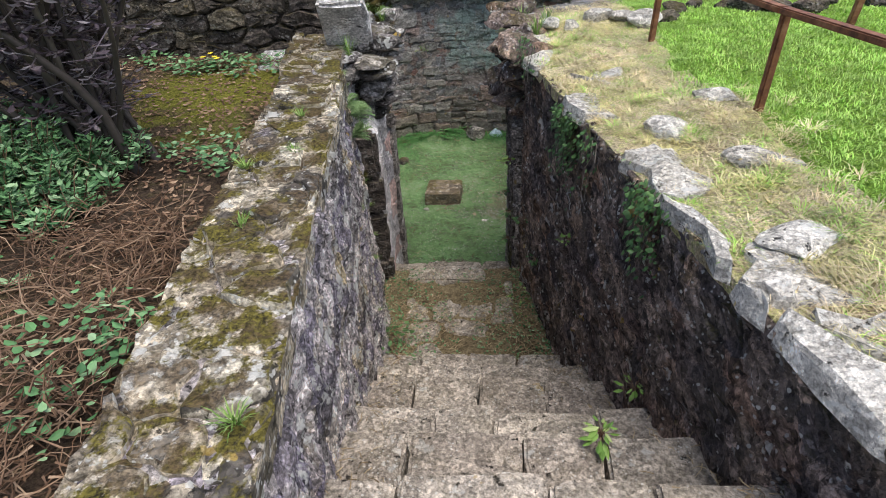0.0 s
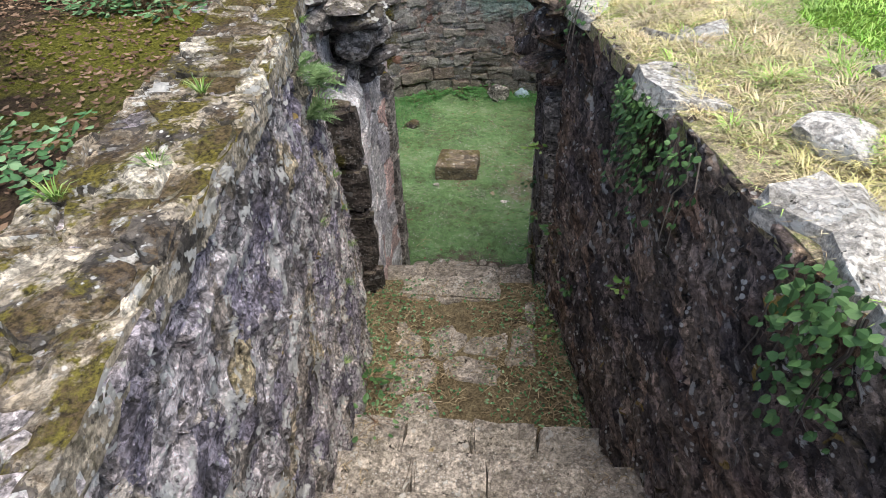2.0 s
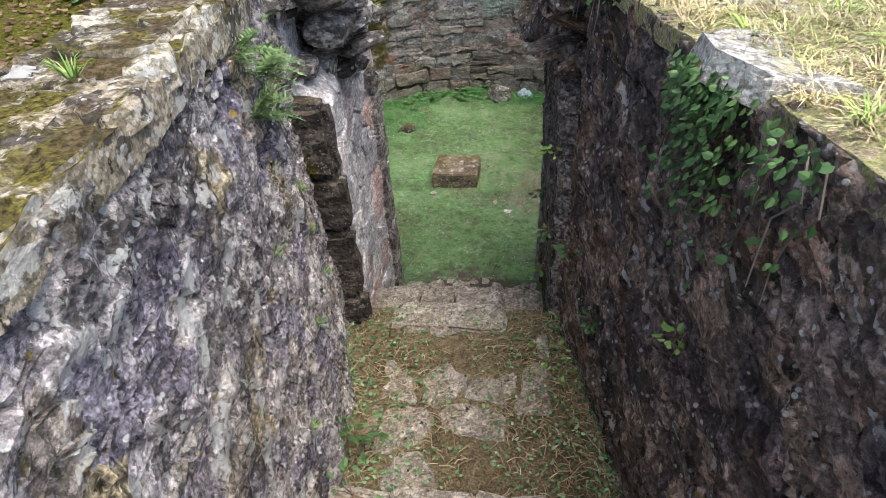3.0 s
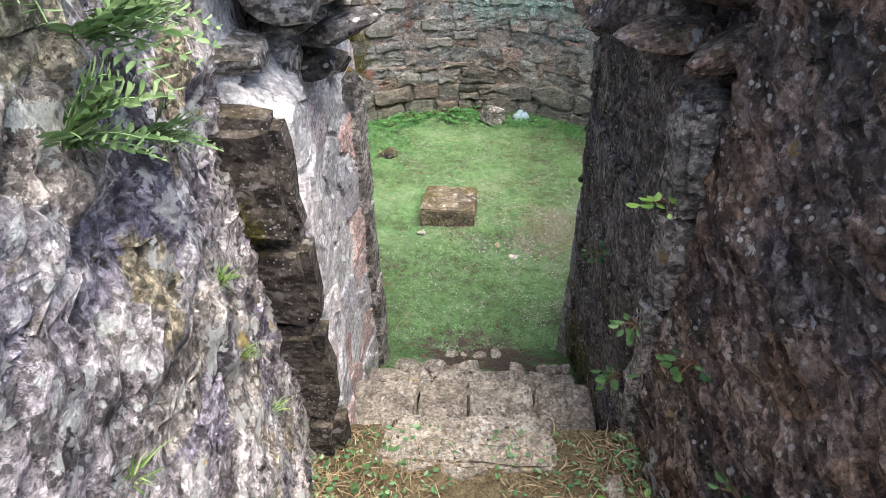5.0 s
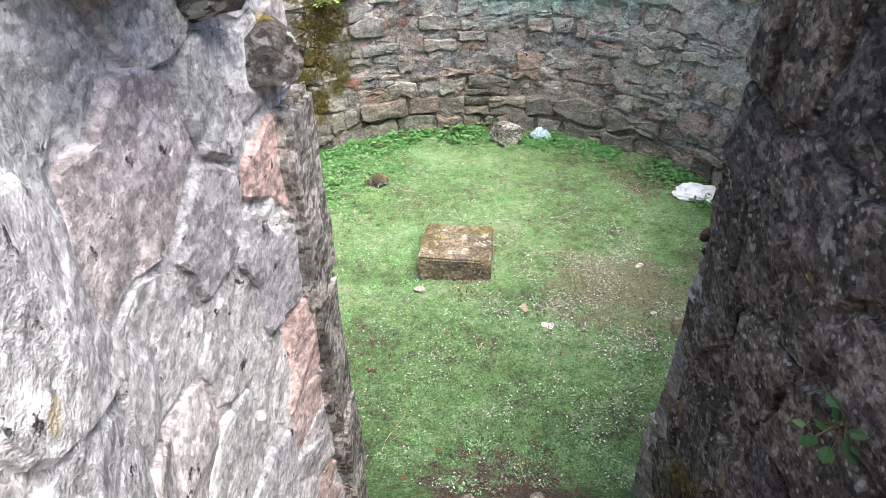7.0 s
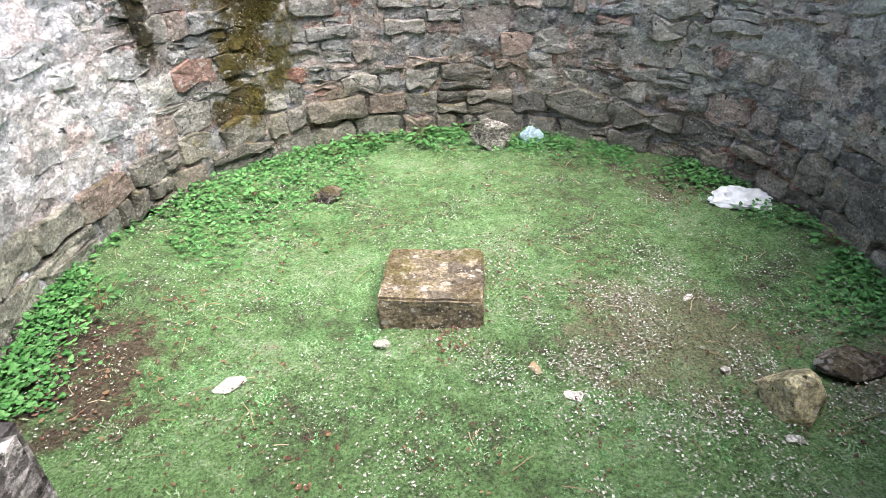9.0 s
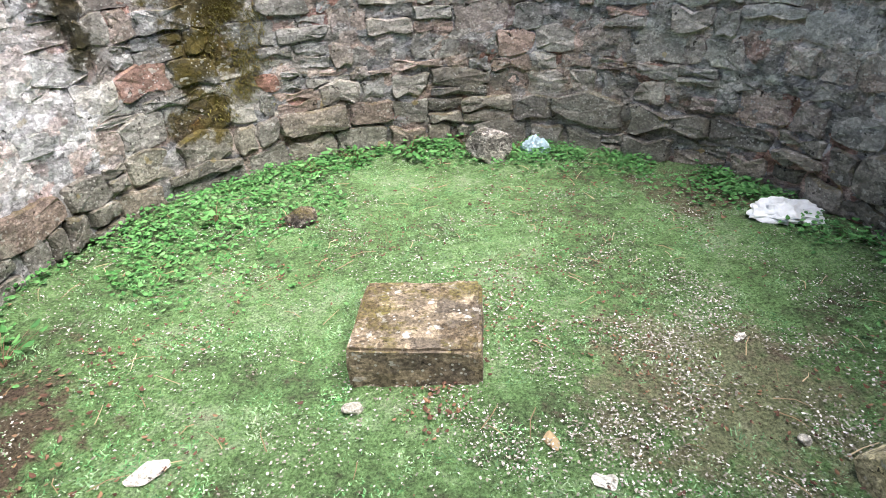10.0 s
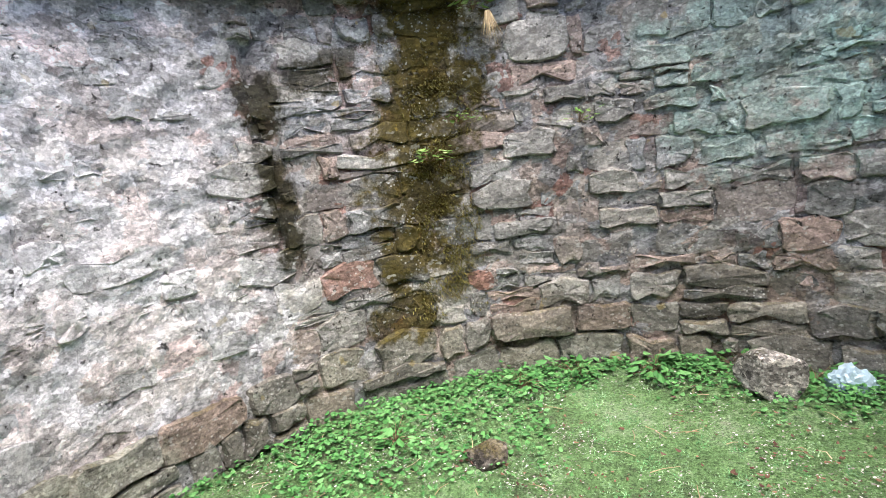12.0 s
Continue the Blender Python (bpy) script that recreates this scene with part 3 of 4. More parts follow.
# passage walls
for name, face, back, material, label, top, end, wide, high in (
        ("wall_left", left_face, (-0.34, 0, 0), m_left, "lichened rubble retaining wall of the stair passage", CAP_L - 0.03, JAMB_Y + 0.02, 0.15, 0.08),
        ("wall_right", right_face, (0.4, 0, 0), m_right, "rubble retaining wall of the stair passage, shade in its dark colour", CAP_R - 0.03, JAMB_Y + 0.02, 0.17, 0.1)):
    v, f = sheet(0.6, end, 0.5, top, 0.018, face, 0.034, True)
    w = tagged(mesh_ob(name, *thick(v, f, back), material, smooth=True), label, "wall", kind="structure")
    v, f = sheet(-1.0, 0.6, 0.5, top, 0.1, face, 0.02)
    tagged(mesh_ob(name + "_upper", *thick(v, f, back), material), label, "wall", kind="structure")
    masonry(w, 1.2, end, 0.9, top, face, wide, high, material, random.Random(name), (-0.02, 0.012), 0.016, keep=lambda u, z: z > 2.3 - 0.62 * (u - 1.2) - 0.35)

def crack_at(u, v):
    """How deep the open crack at the edge of the limewash runs here, 0 to 1."""
    if not 0.7 < v < 1.9:
        return 0.0
    mid = radians(-62.5) * CR + 0.05 * noise.noise(Vector((0, 0, v * 5.0)))
    return max(0.0, 1 - abs(u - mid) / (0.05 + 0.03 * noise.noise(Vector((3, 0, v * 9.0)))))


def mortar_face(u, v, out):
    k = max(0.0, min(1.0, (u / CR + 1.12) * 5))
    return round_face(u, v, out - 0.004 * k - 0.05 * crack_at(u, v))


# round chamber wall in four lengths, one bond of rubble over all of them
WALLS = []
for name, u0, u1, label in (("wall_chamber_west", -2.28 * CR, -1.05 * CR, "pale limewashed rubble wall of the round chamber"),
                            ("wall_chamber_north", -1.05 * CR, 0.2 * CR, "rubble wall of the round chamber with a mossy streak"),
                            ("wall_chamber_northeast", 0.2 * CR, 1.3 * CR, "grey-green rubble wall of the round chamber"),
                            ("wall_chamber_east", 1.3 * CR, 2.85 * CR, "dark rubble wall of the round chamber")):
    v, f = sheet(u0, u1, -0.1, 2.64, 0.022, mortar_face, 0.021)
    n = len(v)
    f2 = list(f) + [tuple(i + n for i in reversed(q)) for q in f]
    back = []
    for p in v:
        d = Vector((p[0] - CX, p[1] - CY, 0)).normalized() * 0.45
        back.append((p[0] + d.x, p[1] + d.y, p[2]))
    edges = set(e for q in f for e in zip(q, q[1:] + q[:1]))
    f2 += [(b, a, a + n, b + n) for a, b in edges if (b, a) not in edges]
    WALLS.append((u1, tagged(mesh_ob(name, v + back, f2, m_mortar, smooth=True), label, "wall", kind="structure"), [], [[], []]))
rng = random.Random(11)
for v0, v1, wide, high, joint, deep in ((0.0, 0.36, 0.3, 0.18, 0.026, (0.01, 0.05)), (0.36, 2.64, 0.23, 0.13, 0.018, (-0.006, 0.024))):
    for poly in coursed_cells(-2.28 * CR, 2.85 * CR, v0, v1, wide, high, rng):
        u = sum(p[0] for p in poly) / len(poly)
        sunk = 0.014 * max(0.0, min(1.0, (-u / CR - 0.95) * 4)) if v0 > 0.1 else 0.0
        shape = stone_shape(poly, round_face, joint, rng.uniform(*deep) - sunk, rng, lump=0.007)
        if not shape or crack_at(u, sum(p[1] for p in poly) / len(poly)) > 0.2:
            continue
        for end, w, singles, rest in WALLS:
            if u <= end:
                if len(singles) < 290:
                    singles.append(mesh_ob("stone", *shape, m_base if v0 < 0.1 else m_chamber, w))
                else:
                    o = len(rest[0])
                    rest[0].extend(shape[0])
                    rest[1].extend(tuple(i + o for i in q) for q in shape[1])
                break
for end, w, singles, rest in WALLS:
    if rest[0]:
        tagged(mesh_ob("rubble", rest[0], rest[1], m_chamber, w), kind="stuff")


# door reveals
def reveal_left(u, v, out):
    k = min(1.0, max(0.0, (u - 4.84) / 0.2))
    e = min(1.0, max(0.0, (u - 5.5) / 0.08))
    out -= 0.14 * min(1.0, max(0.0, (v - 2.12) / 0.1))
    return (DOOR_L - 0.03 - 0.09 * k + 0.03 * e + out, u, v)


def reveal_right(u, v, out):
    out -= 0.14 * min(1.0, max(0.0, (v - 2.15) / 0.1))
    return (DOOR_R + 0.02 + 0.03 * (2.2 - v) - out, u, v)


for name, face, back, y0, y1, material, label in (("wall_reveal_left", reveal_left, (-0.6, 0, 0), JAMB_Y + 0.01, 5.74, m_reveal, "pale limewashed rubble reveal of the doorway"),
                                                   ("wall_reveal_right", reveal_right, (0.6, 0, 0), JAMB_Y + 0.12, 5.92, m_reveal_shaded, "rubble reveal of the doorway, shaded by its dark colour")):
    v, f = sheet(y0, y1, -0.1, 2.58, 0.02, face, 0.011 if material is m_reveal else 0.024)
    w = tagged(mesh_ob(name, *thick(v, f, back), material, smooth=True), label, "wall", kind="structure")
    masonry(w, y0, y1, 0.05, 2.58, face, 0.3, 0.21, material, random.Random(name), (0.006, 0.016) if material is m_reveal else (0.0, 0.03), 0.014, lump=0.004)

# far quoins of the doorway
q = empty("door_quoin", "worn dressed quoin stones at the inner end of the doorway", "quoin", "structure")
rng = random.Random(77)
z = -0.05
for h in (0.5, 0.36, 0.45, 0.5):
    mesh_ob("quoin_stone", *moved(block((0.24, 0.2, h - 0.008), rng, 0.014, 3, 0.014), pose(-0.395 + rng.uniform(-0.008, 0.008), 5.68, z)), m_quoin, q)
    z += h
for x, y, z, a, b in ((-0.33, 5.62, 1.86, 0.13, 0.09), (-0.36, 5.42, 2.0, 0.14, 0.1), (-0.35, 5.55, 2.12, 0.16, 0.12), (-0.36, 5.2, 2.08, 0.13, 0.12), (-0.38, 5.0, 2.14, 0.14, 0.12)):
    mesh_ob("stone", *moved(boulder(a, b, 0.07, rng), pose(x, y, z, 8, -6, rng.uniform(0, 360))), m_stub, q)

# jambs
for name, x, y, side in (("door_jamb_left", DOOR_L, JAMB_Y - 0.1, -1), ("door_jamb_right", DOOR_R, JAMB_Y + 0.03, 1)):
    j = empty(name, "dressed stone door jamb, worn and stained dark", "door jamb", "structure")
    rng = random.Random(name)
    z = 0.45
    for h in (0.42, 0.24, 0.4, 0.3, 0.34):
        mesh_ob("jamb_stone", *moved(block((0.3, (0.12 if side < 0 else 0.15) + rng.uniform(-0.006, 0.006), h - 0.004), rng, 0.03 if side < 0 else 0.022, 3, 0.018), pose(x + side * 0.15 + (0.04 * (2.2 - z) if side > 0 else -0.01) + rng.uniform(-0.006, 0.006), y + 0.07, z, 0, -2 if side > 0 else 0, 0)), m_jamb if side < 0 else m_quoin, j)
        z += h

# steps and landing
STEPS = ((1.66, 2.33), (1.97, 2.15), (2.29, 1.94), (2.58, 1.726), (3.0, 1.46), (3.28, 1.29), (3.6, 1.05))
rng = random.Random(5)
prev = -1.2
for yn, z in STEPS:
    s = empty("step", "worn grey stone step with joints between slabs", "step", "structure", "stair steps")
    x0, x1 = left_x(yn, z) - 0.08, right_x(yn, z) + 0.1
    cuts = [x0] + sorted(x0 + (x1 - x0) * (k + 1 + rng.uniform(-0.2, 0.2)) / 4 for k in range(3)) + [x1]
    y0 = max(prev - 0.12, yn - 0.8) if prev > 0 else -1.2
    for a, b in zip(cuts, cuts[1:]):
        jy = rng.uniform(-0.015, 0.015)
        d = yn + jy - y0
        mesh_ob("slab", *moved(block((b - a - 0.006, d, 0.3), rng, 0.012, 4, 0.018), pose((a + b) / 2, y0 + d / 2, z - 0.3 + rng.uniform(-0.008, 0.004), rng.uniform(-0.6, 0.6), 0, rng.uniform(-0.3, 0.3))), m_step, s)
    prev = yn
for yn, z, y0 in ((4.77, 0.92, 4.55), (5.12, 0.7, 4.72), (5.4, 0.47, 5.08), (5.6, 0.24, 5.35)):
    s = empty("threshold_step", "worn stone step in the doorway", "step", "structure", "doorway steps")
    x0, x1 = (-0.3, 0.72) if z < 0.8 else (-0.12, 0.5)
    cuts = [x0] + sorted(x0 + (x1 - x0) * (k + 1 + rng.uniform(-0.2, 0.2)) / 4 for k in range(3)) + [x1]
    if z > 0.8:
        cuts = [x0, x1]
    for a, b in zip(cuts, cuts[1:]):
        d = yn - y0 + rng.uniform(-0.02, 0.01)
        mesh_ob("slab", *moved(block((b - a - 0.006, d, 0.25), rng, 0.014, 4, 0.018), pose((a + b) / 2, y0 + d / 2, z - 0.25 + rng.uniform(-0.01, 0.005))), m_step, s)


heap = empty("threshold_rubble", "loose broken stones and earth where the lowest steps have crumbled", "rubble", "structure")
for k in range(46):
    y = rng.uniform(5.3, 5.85)
    s = rng.uniform(0.03, 0.09)
    mesh_ob("stone", *moved(boulder(s, s * 0.75, s * 0.5, rng, subdiv=2), pose(rng.uniform(-0.25, 0.68), y, max(0.14, 0.47 - 1.1 * max(0.0, y - 5.4)), rng.uniform(-20, 20), rng.uniform(-20, 20), rng.uniform(0, 360))), m_step, heap)


def landing_top(u, v, out):
    return (u, v, 0.9 + out + 0.012 * rough_noise((u, v, 0), 4.0))


v, f = sheet(-0.45, 0.98, 3.4, 4.72, 0.03, landing_top, 0.012)
landing = tagged(mesh_ob("floor_landing", *thick(v, f, (0, 0, -0.6)), m_debris), "stair landing of flat stones under dry litter", "floor", kind="structure")
for poly in rubble_cells(-0.1, 0.72, 3.6, 4.56, 0.27, 0.22, rng):
    shape = stone_shape(poly, landing_top, 0.03, rng.uniform(0.006, 0.02), rng, lump=0.004)
    if shape and rng.random() < (0.85 if 0.1 < poly[0][0] < 0.5 else 0.4):
        mesh_ob("flagstone", *shape, m_step, landing)


# chamber floor
def chamber_z(x, y):
    d = math.hypot(x - CX, y - CY)
    z = 0.02 * rough_noise((x, y, 0), 1.6) + 0.008 * rough_noise((x, y, 3), 9.0) + 0.05 * max(0.0, d - 1.5)
    if y < 6.0:
        z += 0.24 * min(1.0, max(0.0, (6.0 - y) / 0.45))
    return z


def chamber_top(u, v, out):
    return (u, v, chamber_z(u, v) + out)


v, f = sheet(CX - 2.3, CX + 2.3, 5.3, CY + 2.3, 0.03, chamber_top, 0.009)
tagged(mesh_ob("floor_chamber", *thick(v, f, (0, 0, -0.3)), m_moss, smooth=True), "mossy green earth floor of the round chamber with pale litter", "floor", kind="structure")


# ---- ground outside, one sheet with the pit left open ----
def in_pit(x, y):
    if math.hypot(x - CX, y - CY) < CR + 0.33:
        return True
    return y < 6.6 and left_x(y, CAP_L) - 0.24 < x < right_x(y, CAP_R) + 0.44 and y > -1.0


def ground_z(x, y):
    mid = left_x(y, CAP_L) - 0.1
    t = min(1.0, max(0.0, (x - mid) / 0.8))
    z = GROUND_L + (GROUND_R - GROUND_L) * t
    if -6 < x < 8 and -3 < y < 14 and (x > right_x(y, CAP_R) or x < left_x(y, CAP_L)):
        z += 0.035 * rough_noise((x, y, 7), 1.3) + 0.01 * rough_noise((x, y, 1), 7.0)
    if y < -0.7 and -1 < x < 2:
        z = z - 0.3
    return z


xs = [-300, -120, -50, -22, -12, -8, -6] + [-4.5 + 0.07 * i for i in range(137)] + [6, 8, 12, 22, 50, 120, 300]
ys = [-300, -120, -50, -22, -10, -5, -3] + [-1.6 + 0.07 * i for i in range(180)] + [12, 15, 22, 50, 120, 300]
gv = [(x, y, ground_z(x, y)) for y in ys for x in xs]
nx = len(xs)
gl, gr = [], []
for j in range(len(ys) - 1):
    for i in range(nx - 1):
        x, y = (xs[i] + xs[i + 1]) / 2, (ys[j] + ys[j + 1]) / 2
        if not in_pit(x, y):
            gl.append((j * nx + i, j * nx + i + 1, (j + 1) * nx + i + 1, (j + 1) * nx + i))
ground = tagged(mesh_ob("ground", gv, gl, m_earth, smooth=True), "garden ground, bare mossy earth on one side and lawn on the other", "ground", kind="structure")
ground.data.materials.append(m_lawn)
ground.data.materials.append(m_turf)
for p in ground.data.polygons:
    if p.center.x > 0.5:
        e = p.center.x - right_x(p.center.y, CAP_R) - 0.2 * noise.noise(p.center * 1.7)
        p.material_index = 1 if e > 0.62 + 0.3 * max(0, p.center.y - 4.2) else 2


# caps
def cap_left(u, v, out):
    return (left_x(v, CAP_L) + u, v, CAP_L - 0.03 + out)


def cap_right(u, v, out):
    return (right_x(v, CAP_R) + u, v, CAP_R - 0.03 + out)


v, f = sheet(-0.36, 0.02, 0.2, 5.2, 0.025, cap_left, 0.02)
cap = tagged(mesh_ob("wall_cap_left", *thick(v, f, (0, 0, -0.08)), m_cap), "mossy lichened flat stones capping the passage wall", "wall cap", kind="structure")
masonry(cap, -0.36, 0.02, 0.2, 5.2, cap_left, 0.19, 0.17, m_cap, random.Random(3), (-0.006, 0.032), 0.012, name="cap_stone")
cap = empty("wall_cap_right", "bleached flat stones set in turf along the wall edge", "wall cap", "structure")
masonry(cap, -0.03, 0.3, 0.4, 5.2, cap_right, 0.27, 0.34, m_capwhite, random.Random(4), (0.014, 0.045), 0.03, lump=0.016, name="cap_stone", keep=lambda u, w: R.random() < 0.62)

# turf running up to the wall edge
def turf_edge(u, v, out):
    x, k = right_x(v, CAP_R) + u, min(1.0, u / 0.4)
    if k >= 1:
        return (x, v, ground_z(x, v) + 0.006 + out)
    return (x, v, (CAP_R - 0.03) * (1 - k) + (ground_z(x, v) + 0.006) * k + out)


v, f = sheet(0.0, 0.52, -1.0, 5.5, 0.035, turf_edge, 0.008)
tagged(mesh_ob("turf_edge", *thick(v, f, (0, 0, -0.06)), m_turf), "dry yellowish turf along the wall edge", "turf", kind="structure")

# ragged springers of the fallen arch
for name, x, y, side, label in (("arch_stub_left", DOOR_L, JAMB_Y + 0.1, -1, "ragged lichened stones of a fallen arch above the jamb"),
                                ("arch_stub_right", DOOR_R, JAMB_Y + 0.15, 1, "ragged stones of a fallen arch above the jamb, shade in their colour")):
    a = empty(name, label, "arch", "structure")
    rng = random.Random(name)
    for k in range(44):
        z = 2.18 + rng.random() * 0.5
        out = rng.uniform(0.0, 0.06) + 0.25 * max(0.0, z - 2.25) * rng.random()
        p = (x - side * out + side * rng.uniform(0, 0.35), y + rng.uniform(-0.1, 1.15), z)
        # the right stub takes the darker stone, which has the shade in its colour
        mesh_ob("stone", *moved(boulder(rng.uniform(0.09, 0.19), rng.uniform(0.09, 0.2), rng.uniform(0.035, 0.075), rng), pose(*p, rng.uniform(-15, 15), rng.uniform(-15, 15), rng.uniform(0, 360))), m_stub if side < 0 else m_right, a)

# garden wall behind
def far_face(u, v, out):
    return (u, 5.25 + 0.05 * u - out, v)


v, f = sheet(-6.0, -0.55, 2.4, 4.2, 0.09, far_face, 0.04)
w = tagged(mesh_ob("wall_garden", *thick(v, f, (0, 0.4, 0)), m_far), "old rubble garden wall, tree shade in its dark colour", "wall", kind="structure")
masonry(w, -4.2, -0.55, 2.5, 3.3, far_face, 0.24, 0.12, m_far, random.Random(8), (0.01, 0.06), 0.02)

# stone block in the chamber
rng = random.Random(2)
tagged(mesh_ob("stone_block", *moved(block((0.455, 0.425, 0.19), rng, 0.012, 5, 0.008), pose(0.0, 7.605, -0.03, 0, 0, -4)), m_block, smooth=False), "square mossy sandstone block lying on the chamber floor", "stone block")

# broken springing stones of the chamber's vanished vault
rim = empty("vault_springing", "ragged projecting stones where the chamber vault has fallen", "masonry", "structure")
rng = random.Random(31)
for k in range(150):
    a = radians(-128 + 275 * k / 150 + rng.uniform(-1, 1))
    for z in (2.16 + rng.uniform(-0.06, 0.06), 2.5 + rng.uniform(-0.06, 0.08)):
        r = CR - rng.uniform(-0.03, 0.09)
        mesh_ob("stone", *moved(boulder(rng.uniform(0.07, 0.16), rng.uniform(0.07, 0.13), rng.uniform(0.03, 0.075), rng, subdiv=2), pose(CX + r * math.sin(a), CY + r * math.cos(a), z, rng.uniform(-14, 14), rng.uniform(-14, 14), -math.degrees(a))), m_chamber, rim)

# handrail
rail = empty("handrail", "low rust-brown metal handrail beside the lawn", "handrail")
POSTS = ((1.79, 2.07, 3.12), (1.67, 3.39, 3.08), (1.555, 4.71, 3.06))
for x, y, z in POSTS:
    p = mesh_ob("post", *moved(block((0.036, 0.03, z - 2.55), random.Random(1), 0.006, 0, 0), pose(x, y, 2.55, 0, 1.5, 8)), m_rail, rail)
for (x0, y0, z0), (x1, y1, z1) in zip(POSTS, POSTS[1:]):
    a, b = Vector((x0, y0, z0)), Vector((x1, y1, z1))
    d = b - a
    m = Matrix.Translation((a + b) / 2) @ d.to_track_quat("Y", "Z").to_matrix().to_4x4()
    mesh_ob("top_rail", *moved(block((0.042, d.length, 0.026), random.Random(2), 0.005, 0, 0), m), m_rail, rail)
post = empty("fence_post", "rusty fence post behind the lawn", "post")
mesh_ob("post", *moved(block((0.045, 0.04, 0.6), random.Random(1), 0.006, 0, 0), pose(2.9, 5.0, 2.58, 0, 6, 0)), m_rail, post)

# border of stones behind the lawn
rng = random.Random(41)
for k in range(26):
    x = 1.0 + 0.16 * k + rng.uniform(-0.06, 0.06)
    y = 5.32 + 0.35 * rng.random() if x > 1.9 else 5.1 + 0.3 * rng.random()
    s = rng.uniform(0.07, 0.17)
    tagged(mesh_ob("border_stone", *moved(boulder(s, s * 0.8, s * 0.55, rng), pose(x, y, 2.68, 0, 0, rng.uniform(0, 360))), m_far if x > 1.8 else m_capwhite),
           "rough weathered stone half buried in the turf", "stone", "border stones")

# loose stones embedded in the turf beside the cap
for x, y, s in ((1.52, 2.95, 0.15), (1.28, 3.3, 0.15), (1.55, 3.55, 0.12), (1.45, 2.45, 0.16), (1.2, 4.1, 0.12), (1.62, 2.2, 0.12)):
    tagged(mesh_ob("flat_stone", *moved(boulder(s, s * 0.7, 0.05, rng), pose(x, y, turf_edge(x - right_x(y, CAP_R), y, 0)[2] - 0.008, rng.uniform(-5, 5), rng.uniform(-5, 5), rng.uniform(0, 360))), m_capwhite),
           "bleached flat stone lying in dry turf", "stone", "turf stones")

# leaning pale stone above the arch stub
tagged(mesh_ob("slab_stone", *moved(block((0.3, 0.12, 0.4), rng, 0.02, 3, 0.02), pose(-0.4, 4.95, 2.66, 35, 0, 5)), m_reveal), "pale flat stone leaning on the wall top", "stone")

# loose things on the chamber floor
for x, y, rx, ry, rz, turn, mat_, name, label, cat in (
        (0.42, 9.52, 0.18, 0.13, 0.16, 10, m_quoin, "rock", "brown broken rock at the foot of the wall", "rock"),
        (-0.69, 8.72, 0.11, 0.1, 0.06, 30, m_far, "clod", "dark clod of earth and roots", "clod"),
        (-0.78, 7.07, 0.075, 0.05, 0.012, 25, m_capwhite, "flat_pebble", "pale flat stone chip on the moss", "pebble"),
        (-0.22, 7.31, 0.038, 0.032, 0.022, 0, m_capwhite, "pebble", "pale pebble beside the stone block", "pebble"),
        (1.17, 7.58, 0.035, 0.02, 0.014, 40, m_capwhite, "pebble", "small pale pebble on the moss", "pebble"),
        (1.29, 6.92, 0.14, 0.11, 0.13, -25, m_rock, "rock", "yellow-grey angular broken rock", "rock"),
        (1.62, 7.1, 0.16, 0.1, 0.05, 15, m_jamb, "rock", "flat dark broken stone", "rock"),
        (1.14, 7.1, 0.025, 0.02, 0.015, 0, m_capwhite, "pebble", "small white pebble on the moss", "pebble"),
        (1.22, 6.75, 0.035, 0.025, 0.018, 0, m_capwhite, "pebble", "small white pebble on the moss", "pebble"),
        (0.4, 7.13, 0.05, 0.025, 0.01, 100, m_straw, "wood_chip", "pale chip of wood", "wood chip"),
        (0.52, 6.98, 0.04, 0.035, 0.008, 10, m_capwhite, "flat_pebble", "pale flat stone chip", "pebble"),
        (-1.66, 8.68, 0.03, 0.025, 0.025, 10, m_capwhite, "pebble", "pale pebble near the wall", "pebble"),
        (0.06, 5.55, 0.05, 0.035, 0.03, 10, m_block, "pebble", "brown stone fragment below the steps", "pebble")):
    tagged(mesh_ob(name, *moved(boulder(rx, ry, rz, rng), pose(x, y, chamber_z(x, y) + rz * 0.45, 0, 0, turn)), mat_), label, cat)


def crumpled(name, x, y, rx, ry, rz, material, label, seed):
    """A plastic bag lying in folds."""
    bm = bmesh.new()
    bmesh.ops.create_icosphere(bm, subdivisions=4, radius=1.0)
    for v in bm.verts:
        d = v.co.copy()
        k = 1 + 0.22 * rough_noise(d + Vector((seed, 0, 0)), 1.6, 3) + 0.2 * abs(rough_noise(d + Vector((0, seed, 0)), 3.6, 3))
        v.co = Vector((d.x * rx * k, d.y * ry * k, max(-0.25, d.z) * rz * (k + 0.5 * rough_noise(d, 2.5, 3))))
    verts = [v.co + Vector((x, y, chamber_z(x, y) + 0.02)) for v in bm.verts]
    bm.verts.index_update()
    faces = [tuple(v.index for v in f.verts) for f in bm.faces]
    bm.free()
    return tagged(mesh_ob(name, verts, faces, material), label, "plastic bag")


crumpled("plastic_bag", 1.84, 8.52, 0.17, 0.12, 0.045, m_bag, "crumpled white plastic bag lying on the moss", 3.0)
crumpled("plastic_bag", 0.74, 9.62, 0.09, 0.07, 0.07, m_bluebag, "small crumpled bluish plastic bag by the wall", 8.0)

# ---- plants ----
UP = Vector((0, 0, 1))


